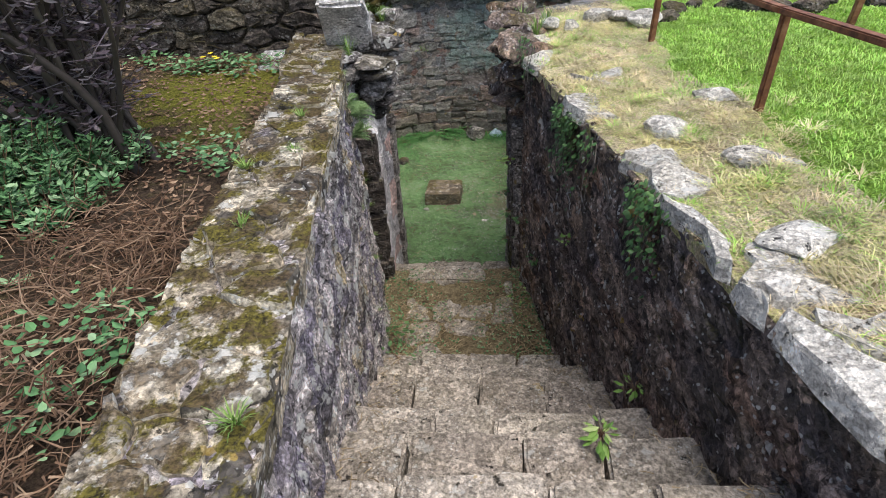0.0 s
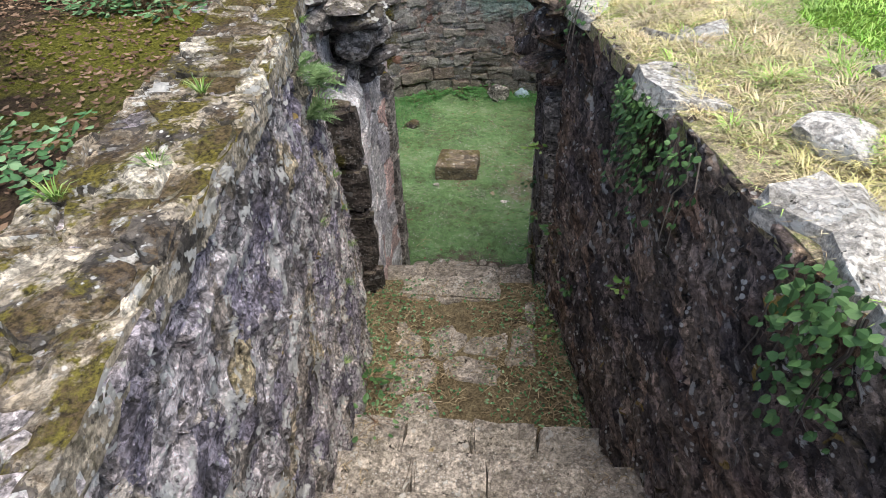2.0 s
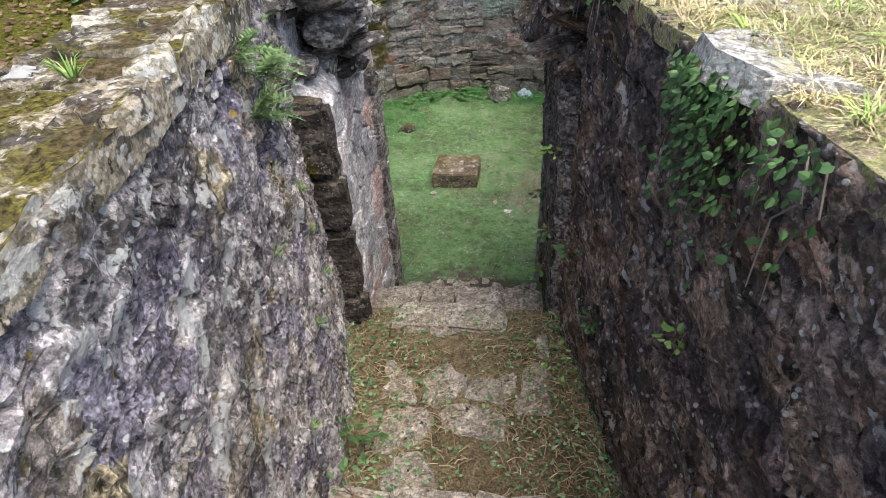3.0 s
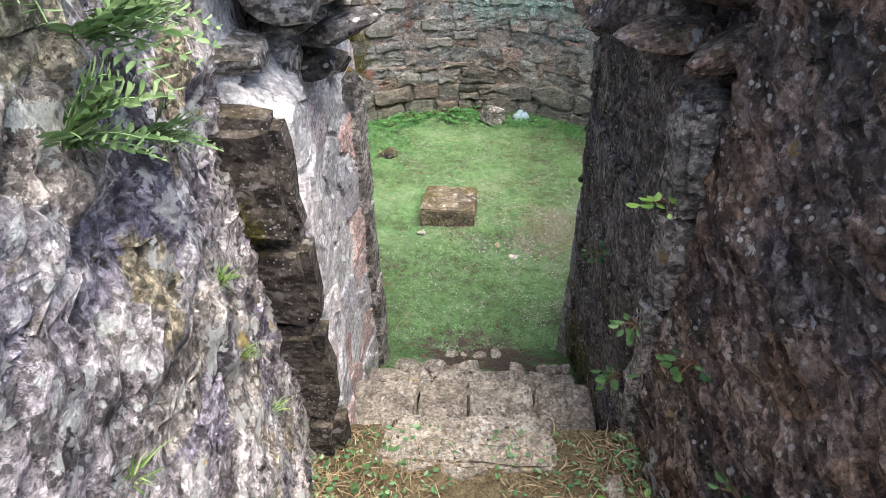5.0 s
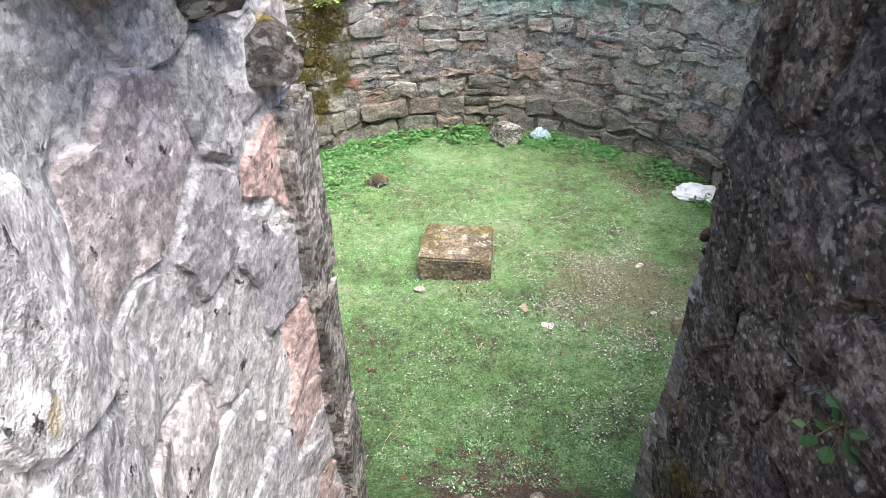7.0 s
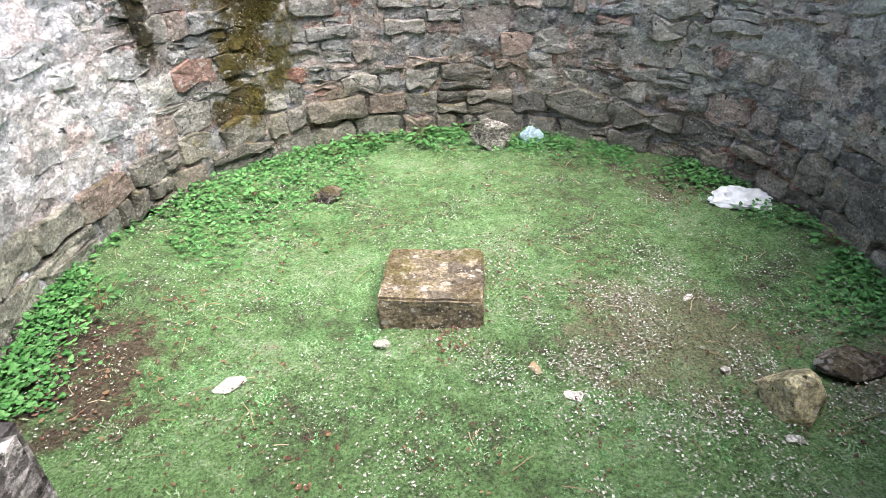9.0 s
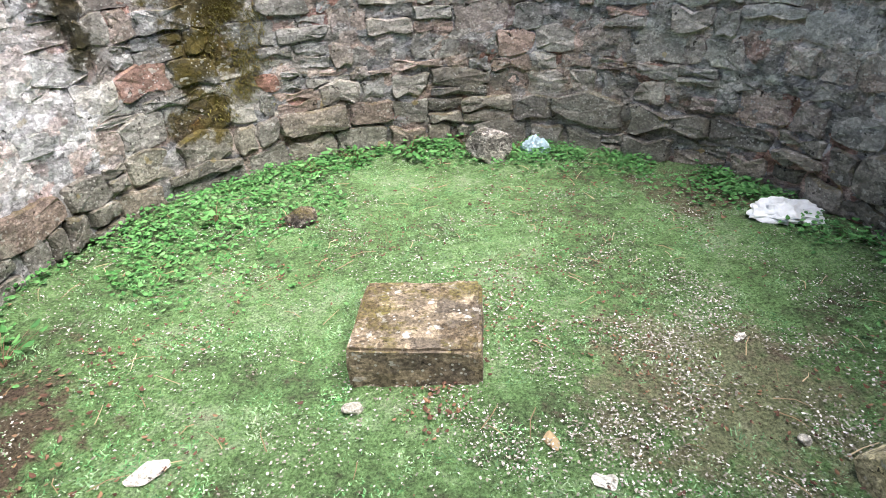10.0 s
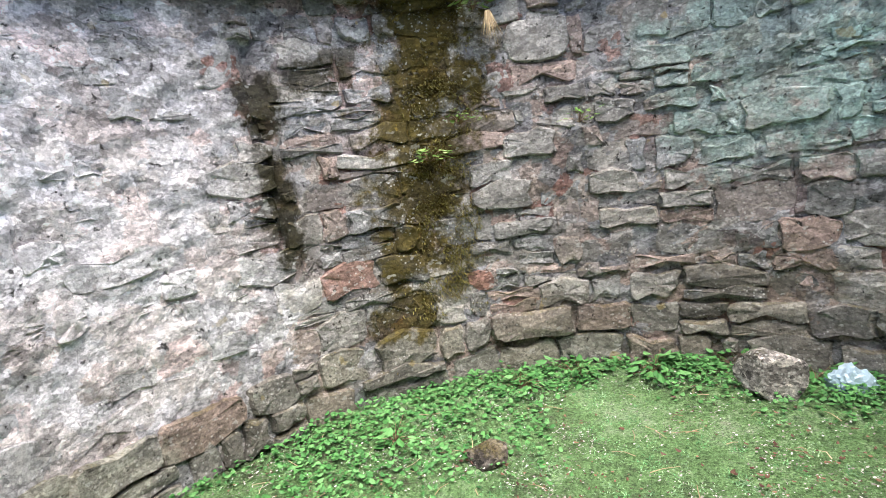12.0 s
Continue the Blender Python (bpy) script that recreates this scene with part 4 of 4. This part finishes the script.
def tuft(name, base, n, length, spread, material, label, category, rng, lean=(0, 0, 0), width=0.006):
    h = Heap()
    for _ in range(n):
        d = flat_dir(rng)
        way = UP * rng.uniform(0.5, 1.2) + d * spread * rng.uniform(0.2, 1.0) + Vector(lean)
        h.blade(Vector(base) + d * rng.uniform(0, 0.02), way, length * rng.uniform(0.5, 1.1), width, rng.uniform(0.05, 0.4), d.cross(UP) + Vector((0.01, 0, 0)))
    return tagged(h.ob(name, material), label, category)


def leafy(name, base, n, size, spread, material, label, category, rng, out=(0, 0, 0), rise=0.5):
    """A small broad-leaved weed: leaves on thin stalks round a base."""
    thing = empty(name, label, category)
    leaves, stalks = Heap(), Heap()
    for _ in range(n):
        d = flat_dir(rng)
        tip = Vector(base) + d * spread * rng.uniform(0.1, 1.0) + Vector(out) * rng.uniform(0.2, 1.0) * spread + UP * spread * rise * rng.uniform(0.1, 1.2)
        stalks.tube((base, (Vector(base) + tip) / 2 + UP * 0.01, tip), 0.0015, 0.001, 3)
        way = d + Vector(out) * 0.5 + UP * rng.uniform(-0.5, 0.4)
        k = size * rng.uniform(0.6, 1.25)
        leaves.leaf(tip, way, k, k * (0.4 if rise > 0.8 else 0.62), way.cross(UP) + Vector((0.01, 0.01, rng.uniform(-0.4, 0.4))))
    leaves.ob("leaves", material, thing)
    stalks.ob("stalk_mass", m_stem, thing)
    return thing


def fern(base, n, length, out, rng):
    thing = empty("fern", "green fern growing from a joint of the wall", "fern", group="wall ferns")
    for _ in range(n):
        h = Heap()
        way = (Vector(out) * rng.uniform(0.2, 0.6) + Vector((rng.uniform(0.0, 0.3), rng.uniform(-0.9, 0.9), rng.uniform(0.0, 0.9)))).normalized()
        side = way.cross(UP).normalized()
        k = length * rng.uniform(0.6, 1.1)
        pts = []
        for i in range(9):
            t = i / 8
            pts.append(Vector(base) + way * k * t - UP * k * 0.45 * t * t)
        h.tube(pts, 0.0018, 0.0008, 3)
        for i in range(1, 9):
            w = k * 0.3 * math.sin(math.pi * (0.12 + 0.86 * i / 9)) ** 0.8
            for sgn in (-1, 1):
                h.leaf(pts[i], side * sgn + way * 0.4 + UP * rng.uniform(-0.2, 0.1), w, w * 0.36, way)
        h.ob("frond", m_fern, thing)
    return thing


rng = random.Random(51)
# ivy on the dark wall
for y0, y1, z0, z1, n in ((3.52, 3.86, 2.25, 2.6, 520), (2.66, 2.92, 2.25, 2.64, 260), (3.3, 3.5, 2.35, 2.6, 60), (4.35, 4.7, 2.45, 2.75, 110)):
    ivy = empty("ivy", "ivy with glossy green leaves hanging on the dark wall", "ivy", group="wall ivy")
    leaves, stems = Heap(), Heap()
    for _ in range(n):
        y, z = rng.gauss((y0 + y1) / 2, (y1 - y0) / 4), z1 - abs(rng.gauss(0, (z1 - z0) / 2.4))
        p = Vector((right_x(y, z) - rng.uniform(0.015, 0.09), y, z))
        w = Vector((rng.uniform(-0.7, 0.0), rng.uniform(-0.8, 0.8), rng.uniform(-1.0, 0.1)))
        k = rng.uniform(0.015, 0.03)
        leaves.leaf(p, w, k, k * 0.85, w.cross(Vector((-1, 0, 0.7))), 0.1)
    for _ in range(4):
        y = rng.uniform(y0, y1)
        pts = [(right_x(y + 0.05 * i, z1 - 0.07 * i) - 0.03, y + rng.uniform(-0.03, 0.03), z1 - 0.03 - 0.07 * i) for i in range(5)]
        stems.tube(pts, 0.003, 0.0015, 4)
    leaves.ob("foliage", m_ivy, ivy)
    stems.ob("stem_mass", m_bark, ivy)

# ferns and grasses on the lichened wall
for y, z, n, k in ((4.08, 2.46, 9, 0.12), (3.95, 2.38, 8, 0.12), (4.15, 2.3, 7, 0.09), (4.0, 2.55, 7, 0.11), (4.2, 2.46, 7, 0.1)):
    fern((left_x(y, z) + 0.02, y, z), n + 3, k * 1.2, (1, -0.2, 0), rng)
for y, z, n in ((4.25, 1.95, 26), (4.2, 1.8, 18), (4.48, 2.5, 25), (3.95, 1.55, 14), (4.3, 1.5, 14), (3.6, 1.4, 14), (4.4, 2.6, 30), (3.8, 2.0, 8)):
    tuft("grass_tuft", (left_x(y, z) + 0.01, y, z), n * 2, 0.05, 0.8, m_weed, "tuft of green grass growing out of the wall", "grass", rng, (0.5, 0, -0.2), 0.0032)
for x, y, z, n, s in ((-0.13, 3.82, 1.0, 34, 0.045), (-0.06, 3.55, 1.06, 12, 0.035), (-0.1, 4.5, 0.9, 16, 0.03), (0.72, 4.35, 0.9, 22, 0.03), (0.78, 4.1, 0.9, 14, 0.025)):
    leafy("weed", (x, y, z), n, s, 0.12, m_ivy if x < 0 else m_weed, "broad-leaved green weed at the foot of the wall", "weed", rng)
for x, y, z, s, n in ((1.12, 2.68, 1.73, 0.042, 26), (0.88, 2.26, 1.95, 0.05, 26)):
    leafy("weed", (x, y, z), n, s, 0.06, m_weed, "bright green weed rooted in a step joint", "weed", rng, rise=0.9)
for x, y, n in ((-0.04, 1.72, 26), (-0.28, 3.08, 22), (-0.44, 2.95, 24), (-0.3, 2.5, 16), (-0.36, 3.5, 16)):
    tuft("grass_tuft", (x, y, CAP_L - 0.01), n * 2, 0.065, 1.0, m_weed, "small bright tuft of grass on the wall cap", "grass", rng, width=0.004)
for y, z in ((4.68, 1.88), (4.69, 1.45), (4.71, 1.2), (4.5, 1.5), (5.2, 1.35), (4.2, 1.35), (3.6, 1.9)):
    x = right_x(y, z) if y < 4.66 else DOOR_R + 0.01
    leafy("weed", (x - 0.01, y, z), 14, 0.035, 0.05, m_weed if z > 1.6 else m_ivy, "small green weed growing in a joint of the dark wall", "weed", rng, (-1, -0.4, 0), 0.3)
for a, z, n, s in ((-39, 1.25, 60, 0.035), (-34, 1.42, 30, 0.03), (-62, 2.12, 20, 0.05), (-30, 1.98, 36, 0.05), (-16, 1.35, 20, 0.03), (-70, 2.1, 12, 0.04)):
    r = CR - 0.03
    p = (CX + r * math.sin(radians(a)), CY + r * math.cos(radians(a)), z)
    leafy("weed", p, n, s, 0.1, m_weed, "leafy green weed rooted in the chamber wall", "weed", rng, (-math.sin(radians(a)), -math.cos(radians(a)), 0), 0.6)
p = (CX + (CR - 0.06) * math.sin(radians(-28)), CY + (CR - 0.06) * math.cos(radians(-28)), 1.96)
tuft("dry_tuft", p, 60, 0.2, 0.4, m_straw, "hanging tuft of dry brown roots", "grass", rng, (0.2, -0.5, -1.6))

for x, y, z, n in ((-0.42, 5.72, 2.66, 60), (-0.3, 5.8, 2.62, 40), (0.86, 4.9, 2.68, 40), (0.95, 5.2, 2.68, 40), (0.8, 5.45, 2.66, 30), (-0.33, 4.55, 2.68, 30)):
    tuft("grass_tuft", (x, y, z), n, 0.17, 0.7, m_weed, "tuft of pale green grass on the broken wall top", "grass", rng, width=0.005)

# thick moss on the wet streak of the chamber wall
h = Heap()
for _ in range(9000):
    t = rng.random()
    u, z = radians(-34.5 - 4.5 * t) * CR + rng.gauss(0, 0.12 - 0.03 * t), 2.15 - 1.75 * t
    if noise.noise(Vector((u, 0, z)) * 6.0) < rng.uniform(-0.25, 0.15):
        continue
    p = round_face(u, z, 0.004)
    d = Vector((rng.uniform(-0.7, 0.7), rng.uniform(-0.7, 0.7), rng.uniform(-0.9, 0.2))) + Vector((CX - p[0], CY - p[1], 0)).normalized()
    h.blade(p, d, rng.uniform(0.012, 0.028), 0.006, 0.3, d.cross(UP))
tagged(h.ob("wall_moss", m_wallmoss), "olive-brown moss hanging on the wet wall", "moss", kind="stuff")

# leafy ground cover round the chamber's edge
h = Heap()
for _ in range(13000):
    a = rng.uniform(-2.1, 2.0)
    dense = 0.75 if -1.55 < a < -0.5 else 0.32 if a > -0.5 else 0.2
    r = CR - 0.05 - abs(rng.gauss(0, dense * 0.55))
    x, y = CX + r * math.sin(a), CY + r * math.cos(a)
    if noise.noise(Vector((x, y, 0)) * 2.2) < rng.uniform(-0.3, 0.1) - 0.25 * (a < -0.3) + 0.15 * (a > 0.5):
        continue
    d = flat_dir(rng)
    k = rng.uniform(0.014, 0.036)
    h.leaf((x, y, chamber_z(x, y) + rng.uniform(0.005, 0.05)), d + UP * rng.uniform(-0.2, 0.5), k, k * 0.7, d.cross(UP) + UP * rng.uniform(-0.4, 0.4))
tagged(h.ob("ground_cover", m_ground_leaf), "low green leafy weeds along the foot of the chamber wall", "weeds", kind="stuff")
for a, r, n, s in ((-20, 1.85, 40, 0.06), (-8, 1.86, 45, 0.065), (4, 1.9, 30, 0.05), (14, 1.9, 30, 0.05), (-55, 1.6, 30, 0.05), (-30, 1.8, 30, 0.05), (86, 1.95, 40, 0.05), (-100, 1.7, 20, 0.05)):
    x, y = CX + r * math.sin(radians(a)), CY + r * math.cos(radians(a))
    leafy("weed", (x, y, chamber_z(x, y)), n, s, 0.16, m_ground_leaf, "broad-leaved green weed at the foot of the chamber wall", "weed", rng)

# moss, petals, dead leaves, twigs on the chamber floor
h = Heap()
for _ in range(80000):
    r, a = 2.0 * math.sqrt(rng.random()), rng.uniform(0, 2 * math.pi)
    x, y = CX + r * math.sin(a), CY + r * math.cos(a)
    bare = noise.noise(Vector((x, y, 4)) * 1.7) + 0.6 * noise.noise(Vector((x, y, 9)) * 6.0)
    if bare > 0.28 or math.hypot(x - 1.0, y - 7.35) < 0.4 and rng.random() < 0.45 or math.hypot(x + 1.55, y - 7.1) < 0.4 and rng.random() < 0.8:
        continue
    d = flat_dir(rng)
    h.blade((x, y, chamber_z(x, y) - 0.003), UP * 0.7 + d, rng.uniform(0.008, 0.02) * (0.7 + 1.6 * max(0.0, noise.noise(Vector((x, y, 1)) * 9.0))), 0.005, 0.2, d.cross(UP))
tagged(h.ob("moss", m_mossblade), "short bright moss covering the chamber floor", "moss", kind="stuff")
h = Heap()
for _ in range(62000):
    r, a = 1.95 * math.sqrt(rng.random()), rng.uniform(0, 2 * math.pi)
    x, y = CX + r * math.sin(a), CY + r * math.cos(a)
    if rng.random() < 0.3:
        x, y = rng.gauss(0.85, 0.5), rng.gauss(7.3, 0.5)
    if noise.noise(Vector((x, y, 2)) * 4.0) < rng.uniform(-0.3, 0.5):
        continue
    d = flat_dir(rng)
    k = rng.choice((0.004, 0.005, 0.006, 0.007, 0.009, 0.013))
    h.flake((x, y, chamber_z(x, y) + 0.016), d + UP * rng.uniform(-0.3, 0.3), k, d.cross(UP) + UP * rng.uniform(-0.4, 0.4))
tagged(h.ob("petals", m_petal), "pale fallen petals and chips scattered on the moss", "litter", kind="stuff")
h = Heap()
for cx, cy, n, s in ((-1.5, 7.2, 160, 0.25), (-1.2, 7.0, 60, 0.15), (0.75, 9.1, 60, 0.16), (0.05, 7.36, 30, 0.07), (1.5, 8.8, 90, 0.25), (-0.69, 8.72, 70, 0.06), (-0.4, 6.65, 30, 0.08), (0.3, 8.9, 24, 0.2),
                     (-1.1, 7.5, 30, 0.12), (0.1, 8.9, 60, 0.6), (1.75, 7.1, 120, 0.2), (0.25, 5.75, 90, 0.25), (-1.5, 6.6, 60, 0.2)):
    for _ in range(n):
        x, y = rng.gauss(cx, s), rng.gauss(cy, s)
        if math.hypot(x - CX, y - CY) > CR - 0.03 and y > 6:
            continue
        d = flat_dir(rng)
        k = rng.uniform(0.01, 0.03)
        h.leaf((x, y, chamber_z(x, y) + rng.uniform(0.012, 0.025)), d + UP * rng.uniform(-0.3, 0.5), k, k * 0.6, d.cross(UP) + UP * rng.uniform(-0.5, 0.5), 0.3)
for _ in range(6000):
    x, y, z = CX + rng.gauss(0, 0.95), CY + rng.gauss(0, 0.95), 0
    if math.hypot(x - CX, y - CY) > CR - 0.1 or noise.noise(Vector((x, y, 6)) * 2.0) < 0.05:
        continue
    d = flat_dir(rng)
    k = rng.uniform(0.006, 0.02)
    h.leaf((x, y, chamber_z(x, y) + 0.016), d + UP * rng.uniform(-0.3, 0.4), k, k * 0.6, d.cross(UP) + UP * rng.uniform(-0.5, 0.5), 0.3)
tagged(h.ob("dead_leaves", m_dead), "red-brown dead leaves in small heaps", "leaves", kind="stuff")


def straws(n, place, length, name, label):
    h = Heap()
    for _ in range(n):
        x, y, z = place()
        d = flat_dir(rng) * rng.uniform(0.3, 1.0) * length
        h.tube(((x, y, z), (x + d.x * 0.5 + rng.uniform(-0.01, 0.01), y + d.y * 0.5, z + rng.uniform(0.0, 0.015)), (x + d.x, y + d.y, z + rng.uniform(-0.004, 0.01))), 0.0022, 0.0012, 3)
    return tagged(h.ob(name, m_straw), label, "litter", kind="stuff")


def floor_spot():
    r, a = 1.9 * math.sqrt(rng.random()), rng.uniform(0, 2 * math.pi)
    x, y = CX + r * math.sin(a), CY + r * math.cos(a)
    return x, y, chamber_z(x, y) + 0.015


def landing_spot():
    y = rng.uniform(3.6, 4.7)
    t = rng.random()
    t = t ** 2 * 0.45 if rng.random() < 0.5 else 1 - t ** 2 * 0.45
    x = left_x(y, 0.9) + t * (right_x(y, 0.9) - left_x(y, 0.9))
    return x, y, 0.915


def step_spot():
    k = rng.randrange(len(STEPS))
    y, z = STEPS[k]
    y -= rng.uniform(0.02, 0.3)
    side = rng.random() < 0.5
    x = left_x(y, z) + abs(rng.gauss(0, 0.08)) if side else right_x(y, z) - abs(rng.gauss(0, 0.1))
    return x, y, z + 0.008


straws(170, floor_spot, 0.13, "twigs", "thin dry twigs scattered on the chamber floor")
straws(2600, landing_spot, 0.07, "dry_litter", "dry straw and leaf litter on the landing")
straws(300, step_spot, 0.06, "step_litter", "dry straw along the edges of the steps")
h = Heap()
for _ in range(1500):
    x, y, z = landing_spot()
    d = flat_dir(rng)
    k = rng.uniform(0.01, 0.024)
    h.leaf((x, y, z + rng.uniform(0, 0.02)), d + UP * rng.uniform(-0.2, 0.6), k, k * 0.7, d.cross(UP) + UP * rng.uniform(-0.4, 0.4))
tagged(h.ob("landing_weeds", m_bush), "tiny green weeds between the landing stones", "weeds", kind="stuff")

# lawn: green grass, and a dry strip beside the wall cap
h, g = Heap(), Heap()
for _ in range(85000):
    x, y = rng.uniform(1.0, 4.2), rng.uniform(1.2, 6.2)
    e = x - right_x(y, CAP_R)
    if e < 0.02 or y < 5.45 and e < 0.02 or math.hypot(x - CX, y - CY) < CR + 0.2:
        continue
    edge = 0.62 + 0.25 * noise.noise(Vector((x, y, 0)) * 1.7) + 0.25 * max(0, y - 4.2)
    d = flat_dir(rng)
    base = (x, y, (turf_edge(e, y, 0)[2] if e < 0.5 else ground_z(x, y)) - 0.003)
    if e > edge:
        h.blade(base, UP + d * 0.7, rng.uniform(0.02, 0.045), 0.0045, 0.35, d.cross(UP))
    else:
        for _ in range(2):
            (g if noise.noise(Vector((x, y, 3)) * 3.0) < rng.uniform(-0.1, 1.2) else h).blade(base, UP * 0.6 + d, rng.uniform(0.02, 0.06), 0.0028, 0.35, d.cross(UP))
for _ in range(420):
    cy = rng.uniform(1.6, 5.4)
    e = abs(rng.gauss(0.25, 0.2)) + 0.03
    cx = right_x(cy, CAP_R) + e
    q, green = rng.uniform(0.02, 0.06), rng.random() < 0.22
    for _ in range(26):
        d = flat_dir(rng)
        x, y = cx + d.x * rng.uniform(0, q), cy + d.y * rng.uniform(0, q)
        k = x - right_x(y, CAP_R)
        if k > 0.01:
            (h if green else g).blade((x, y, (turf_edge(k, y, 0)[2] if k < 0.5 else ground_z(x, y)) - 0.003), UP * 0.8 + d, rng.uniform(0.03, 0.085), 0.0035, 0.35, d.cross(UP))
tagged(h.ob("lawn_grass", m_grass), "bright green mown lawn grass", "grass", kind="stuff")
tagged(g.ob("dry_grass", m_dry), "dry yellowish grass along the wall edge", "grass", kind="stuff")


# ---- the planted bed ----
def bed_spot(cx, cy, sx, sy):
    x, y = rng.gauss(cx, sx), rng.gauss(cy, sy)
    return x, y, ground_z(x, y)


bush = empty("green_bush", "low rounded bush with pale-edged green leaves", "bush")
leaves, stems = Heap(), Heap()
for _ in range(620):
    x, y, z = bed_spot(-1.6, 2.95, 0.32, 0.28)
    if x > -1.0:
        continue
    top = Vector((x + rng.uniform(-0.12, 0.12), y + rng.uniform(-0.12, 0.12), z + rng.uniform(0.12, 0.4) * math.exp(-((x + 1.65) ** 2 + (y - 2.95) ** 2) / 0.5)))
    stems.tube(((x, y, z), top), 0.003, 0.002, 3)
    for _ in range(28):
        d = flat_dir(rng)
        k = rng.uniform(0.022, 0.045)
        leaves.leaf(Vector((x, y, z)).lerp(top, rng.uniform(0.35, 1.05)) + d * rng.uniform(0, 0.03), d + UP * rng.uniform(0.0, 0.8), k, k * 0.5, d.cross(UP) + UP * rng.uniform(-0.3, 0.3))
leaves.ob("foliage", m_bush, bush)
stems.ob("stem_mass", m_stem, bush)

bramble = empty("bramble", "tangle of dead brown bramble stems with few leaves", "bramble")
stems, leaves = Heap(), Heap()
for _ in range(1700):
    y = rng.uniform(0.9, 2.7)
    x = left_x(y, CAP_L) - 0.42 - abs(rng.gauss(0, 0.38))
    p = Vector((x, y, ground_z(x, y) + rng.uniform(0.0, 0.14)))
    d = flat_dir(rng)
    pts = [p]
    for _ in range(4):
        d = (d + Vector((rng.uniform(-0.8, 0.8), rng.uniform(-0.8, 0.8), rng.uniform(-0.5, 0.5)))).normalized()
        q = pts[-1] + d * rng.uniform(0.025, 0.06)
        q.x = min(q.x, left_x(q.y, CAP_L) - 0.37)
        q.z = max(q.z, ground_z(q.x, q.y) + 0.005)
        pts.append(q)
    stems.tube(pts, rng.uniform(0.0015, 0.0036), 0.001, 3)
for _ in range(1300):
    y = rng.uniform(1.3, 3.6)
    x = left_x(y, CAP_L) - 0.38 - abs(rng.gauss(0, 0.2))
    if noise.noise(Vector((x, y, 5)) * 2.5) < 0.05:
        continue
    d = flat_dir(rng)
    k = rng.uniform(0.02, 0.04)
    leaves.leaf((x, y, ground_z(x, y) + rng.uniform(0.02, 0.16)), d + UP * rng.uniform(-0.2, 0.5), k, k * 0.65, d.cross(UP) + UP * rng.uniform(-0.4, 0.4))
stems.ob("stem_mass", m_stem, bramble)
leaves.ob("foliage", m_bush, bramble)

rng = random.Random(88)
shrub = empty("shrub", "old many-stemmed shrub with bare grey stems and dark purple leaves", "shrub")
leaves = Heap()
for k in range(42):
    b = Vector((-1.2 + rng.uniform(-0.17, 0.17), 3.32 + rng.uniform(-0.12, 0.15), 2.53))
    lean = Vector((rng.uniform(-0.85, 0.1), rng.uniform(-0.2, 0.5), 1.0))
    bend = Vector((rng.uniform(-0.16, 0.1), rng.uniform(-0.12, 0.12), 0))
    pts, q = [b], b.copy()
    for i in range(10):
        lean += bend + Vector((rng.uniform(-0.2, 0.2), rng.uniform(-0.2, 0.2), 0))
        q = q + lean.normalized() * 0.15
        pts.append(q.copy())
    stem = Heap()
    stem.tube(pts, rng.uniform(0.01, 0.024), 0.005, 7)
    stem.ob("stem", m_bark, shrub, smooth=True)
    for i in range(2, 11):
        for _ in range(3):
            d = flat_dir(rng)
            tip = pts[i] + d * rng.uniform(0.08, 0.26) + UP * rng.uniform(-0.05, 0.15)
            leaves.tube((pts[i], tip), 0.003, 0.0015, 3)
            for _ in range(7 if i > 3 else 2):
                e = flat_dir(rng)
                s = rng.uniform(0.03, 0.06)
                leaves.leaf(pts[i].lerp(tip, rng.uniform(0.4, 1.0)), e + UP * rng.uniform(-0.6, 0.4), s, s * 0.5, e.cross(UP) + UP * rng.uniform(-0.4, 0.4))
leaves.ob("foliage", m_purple, shrub)

h = Heap()
for _ in range(4200):
    x, y = rng.uniform(-2.4, -0.55), rng.uniform(2.6, 5.05)
    if x > left_x(y, CAP_L) - 0.37:
        continue
    d = flat_dir(rng)
    k = rng.uniform(0.012, 0.035)
    h.leaf((x, y, ground_z(x, y) + rng.uniform(0.004, 0.02)), d + UP * rng.uniform(-0.2, 0.4), k, k * 0.6, d.cross(UP) + UP * rng.uniform(-0.5, 0.5), 0.3)
tagged(h.ob("bed_litter", m_stem), "brown leaf litter on the bare earth", "litter", kind="stuff")
for k in range(16):
    x, y = rng.uniform(-2.0, -0.75), rng.uniform(4.6, 5.05)
    leafy("weed", (x, y, ground_z(x, y)), 26, 0.045, 0.12, m_bush, "green weed along the foot of the garden wall", "weed", rng)
for x, y in ((-1.32, 4.78), (-1.27, 4.72), (-1.24, 4.68), (-1.34, 4.7)):
    z = ground_z(x, y)
    fl = empty("yellow_flower", "small yellow flower head on a thin stalk", "flower", group="yellow flowers")
    heads, stalks = Heap(), Heap()
    stalks.tube(((x, y, z), (x, y, z + 0.1)), 0.002, 0.0015, 3)
    for i in range(10):
        a = i * 0.63
        d = Vector((math.cos(a), math.sin(a), 0.25))
        heads.leaf((x, y, z + 0.1), d, 0.022, 0.01, d.cross(UP))
    heads.ob("flower_head", m_yellow, fl)
    stalks.ob("stalk", m_stem, fl)
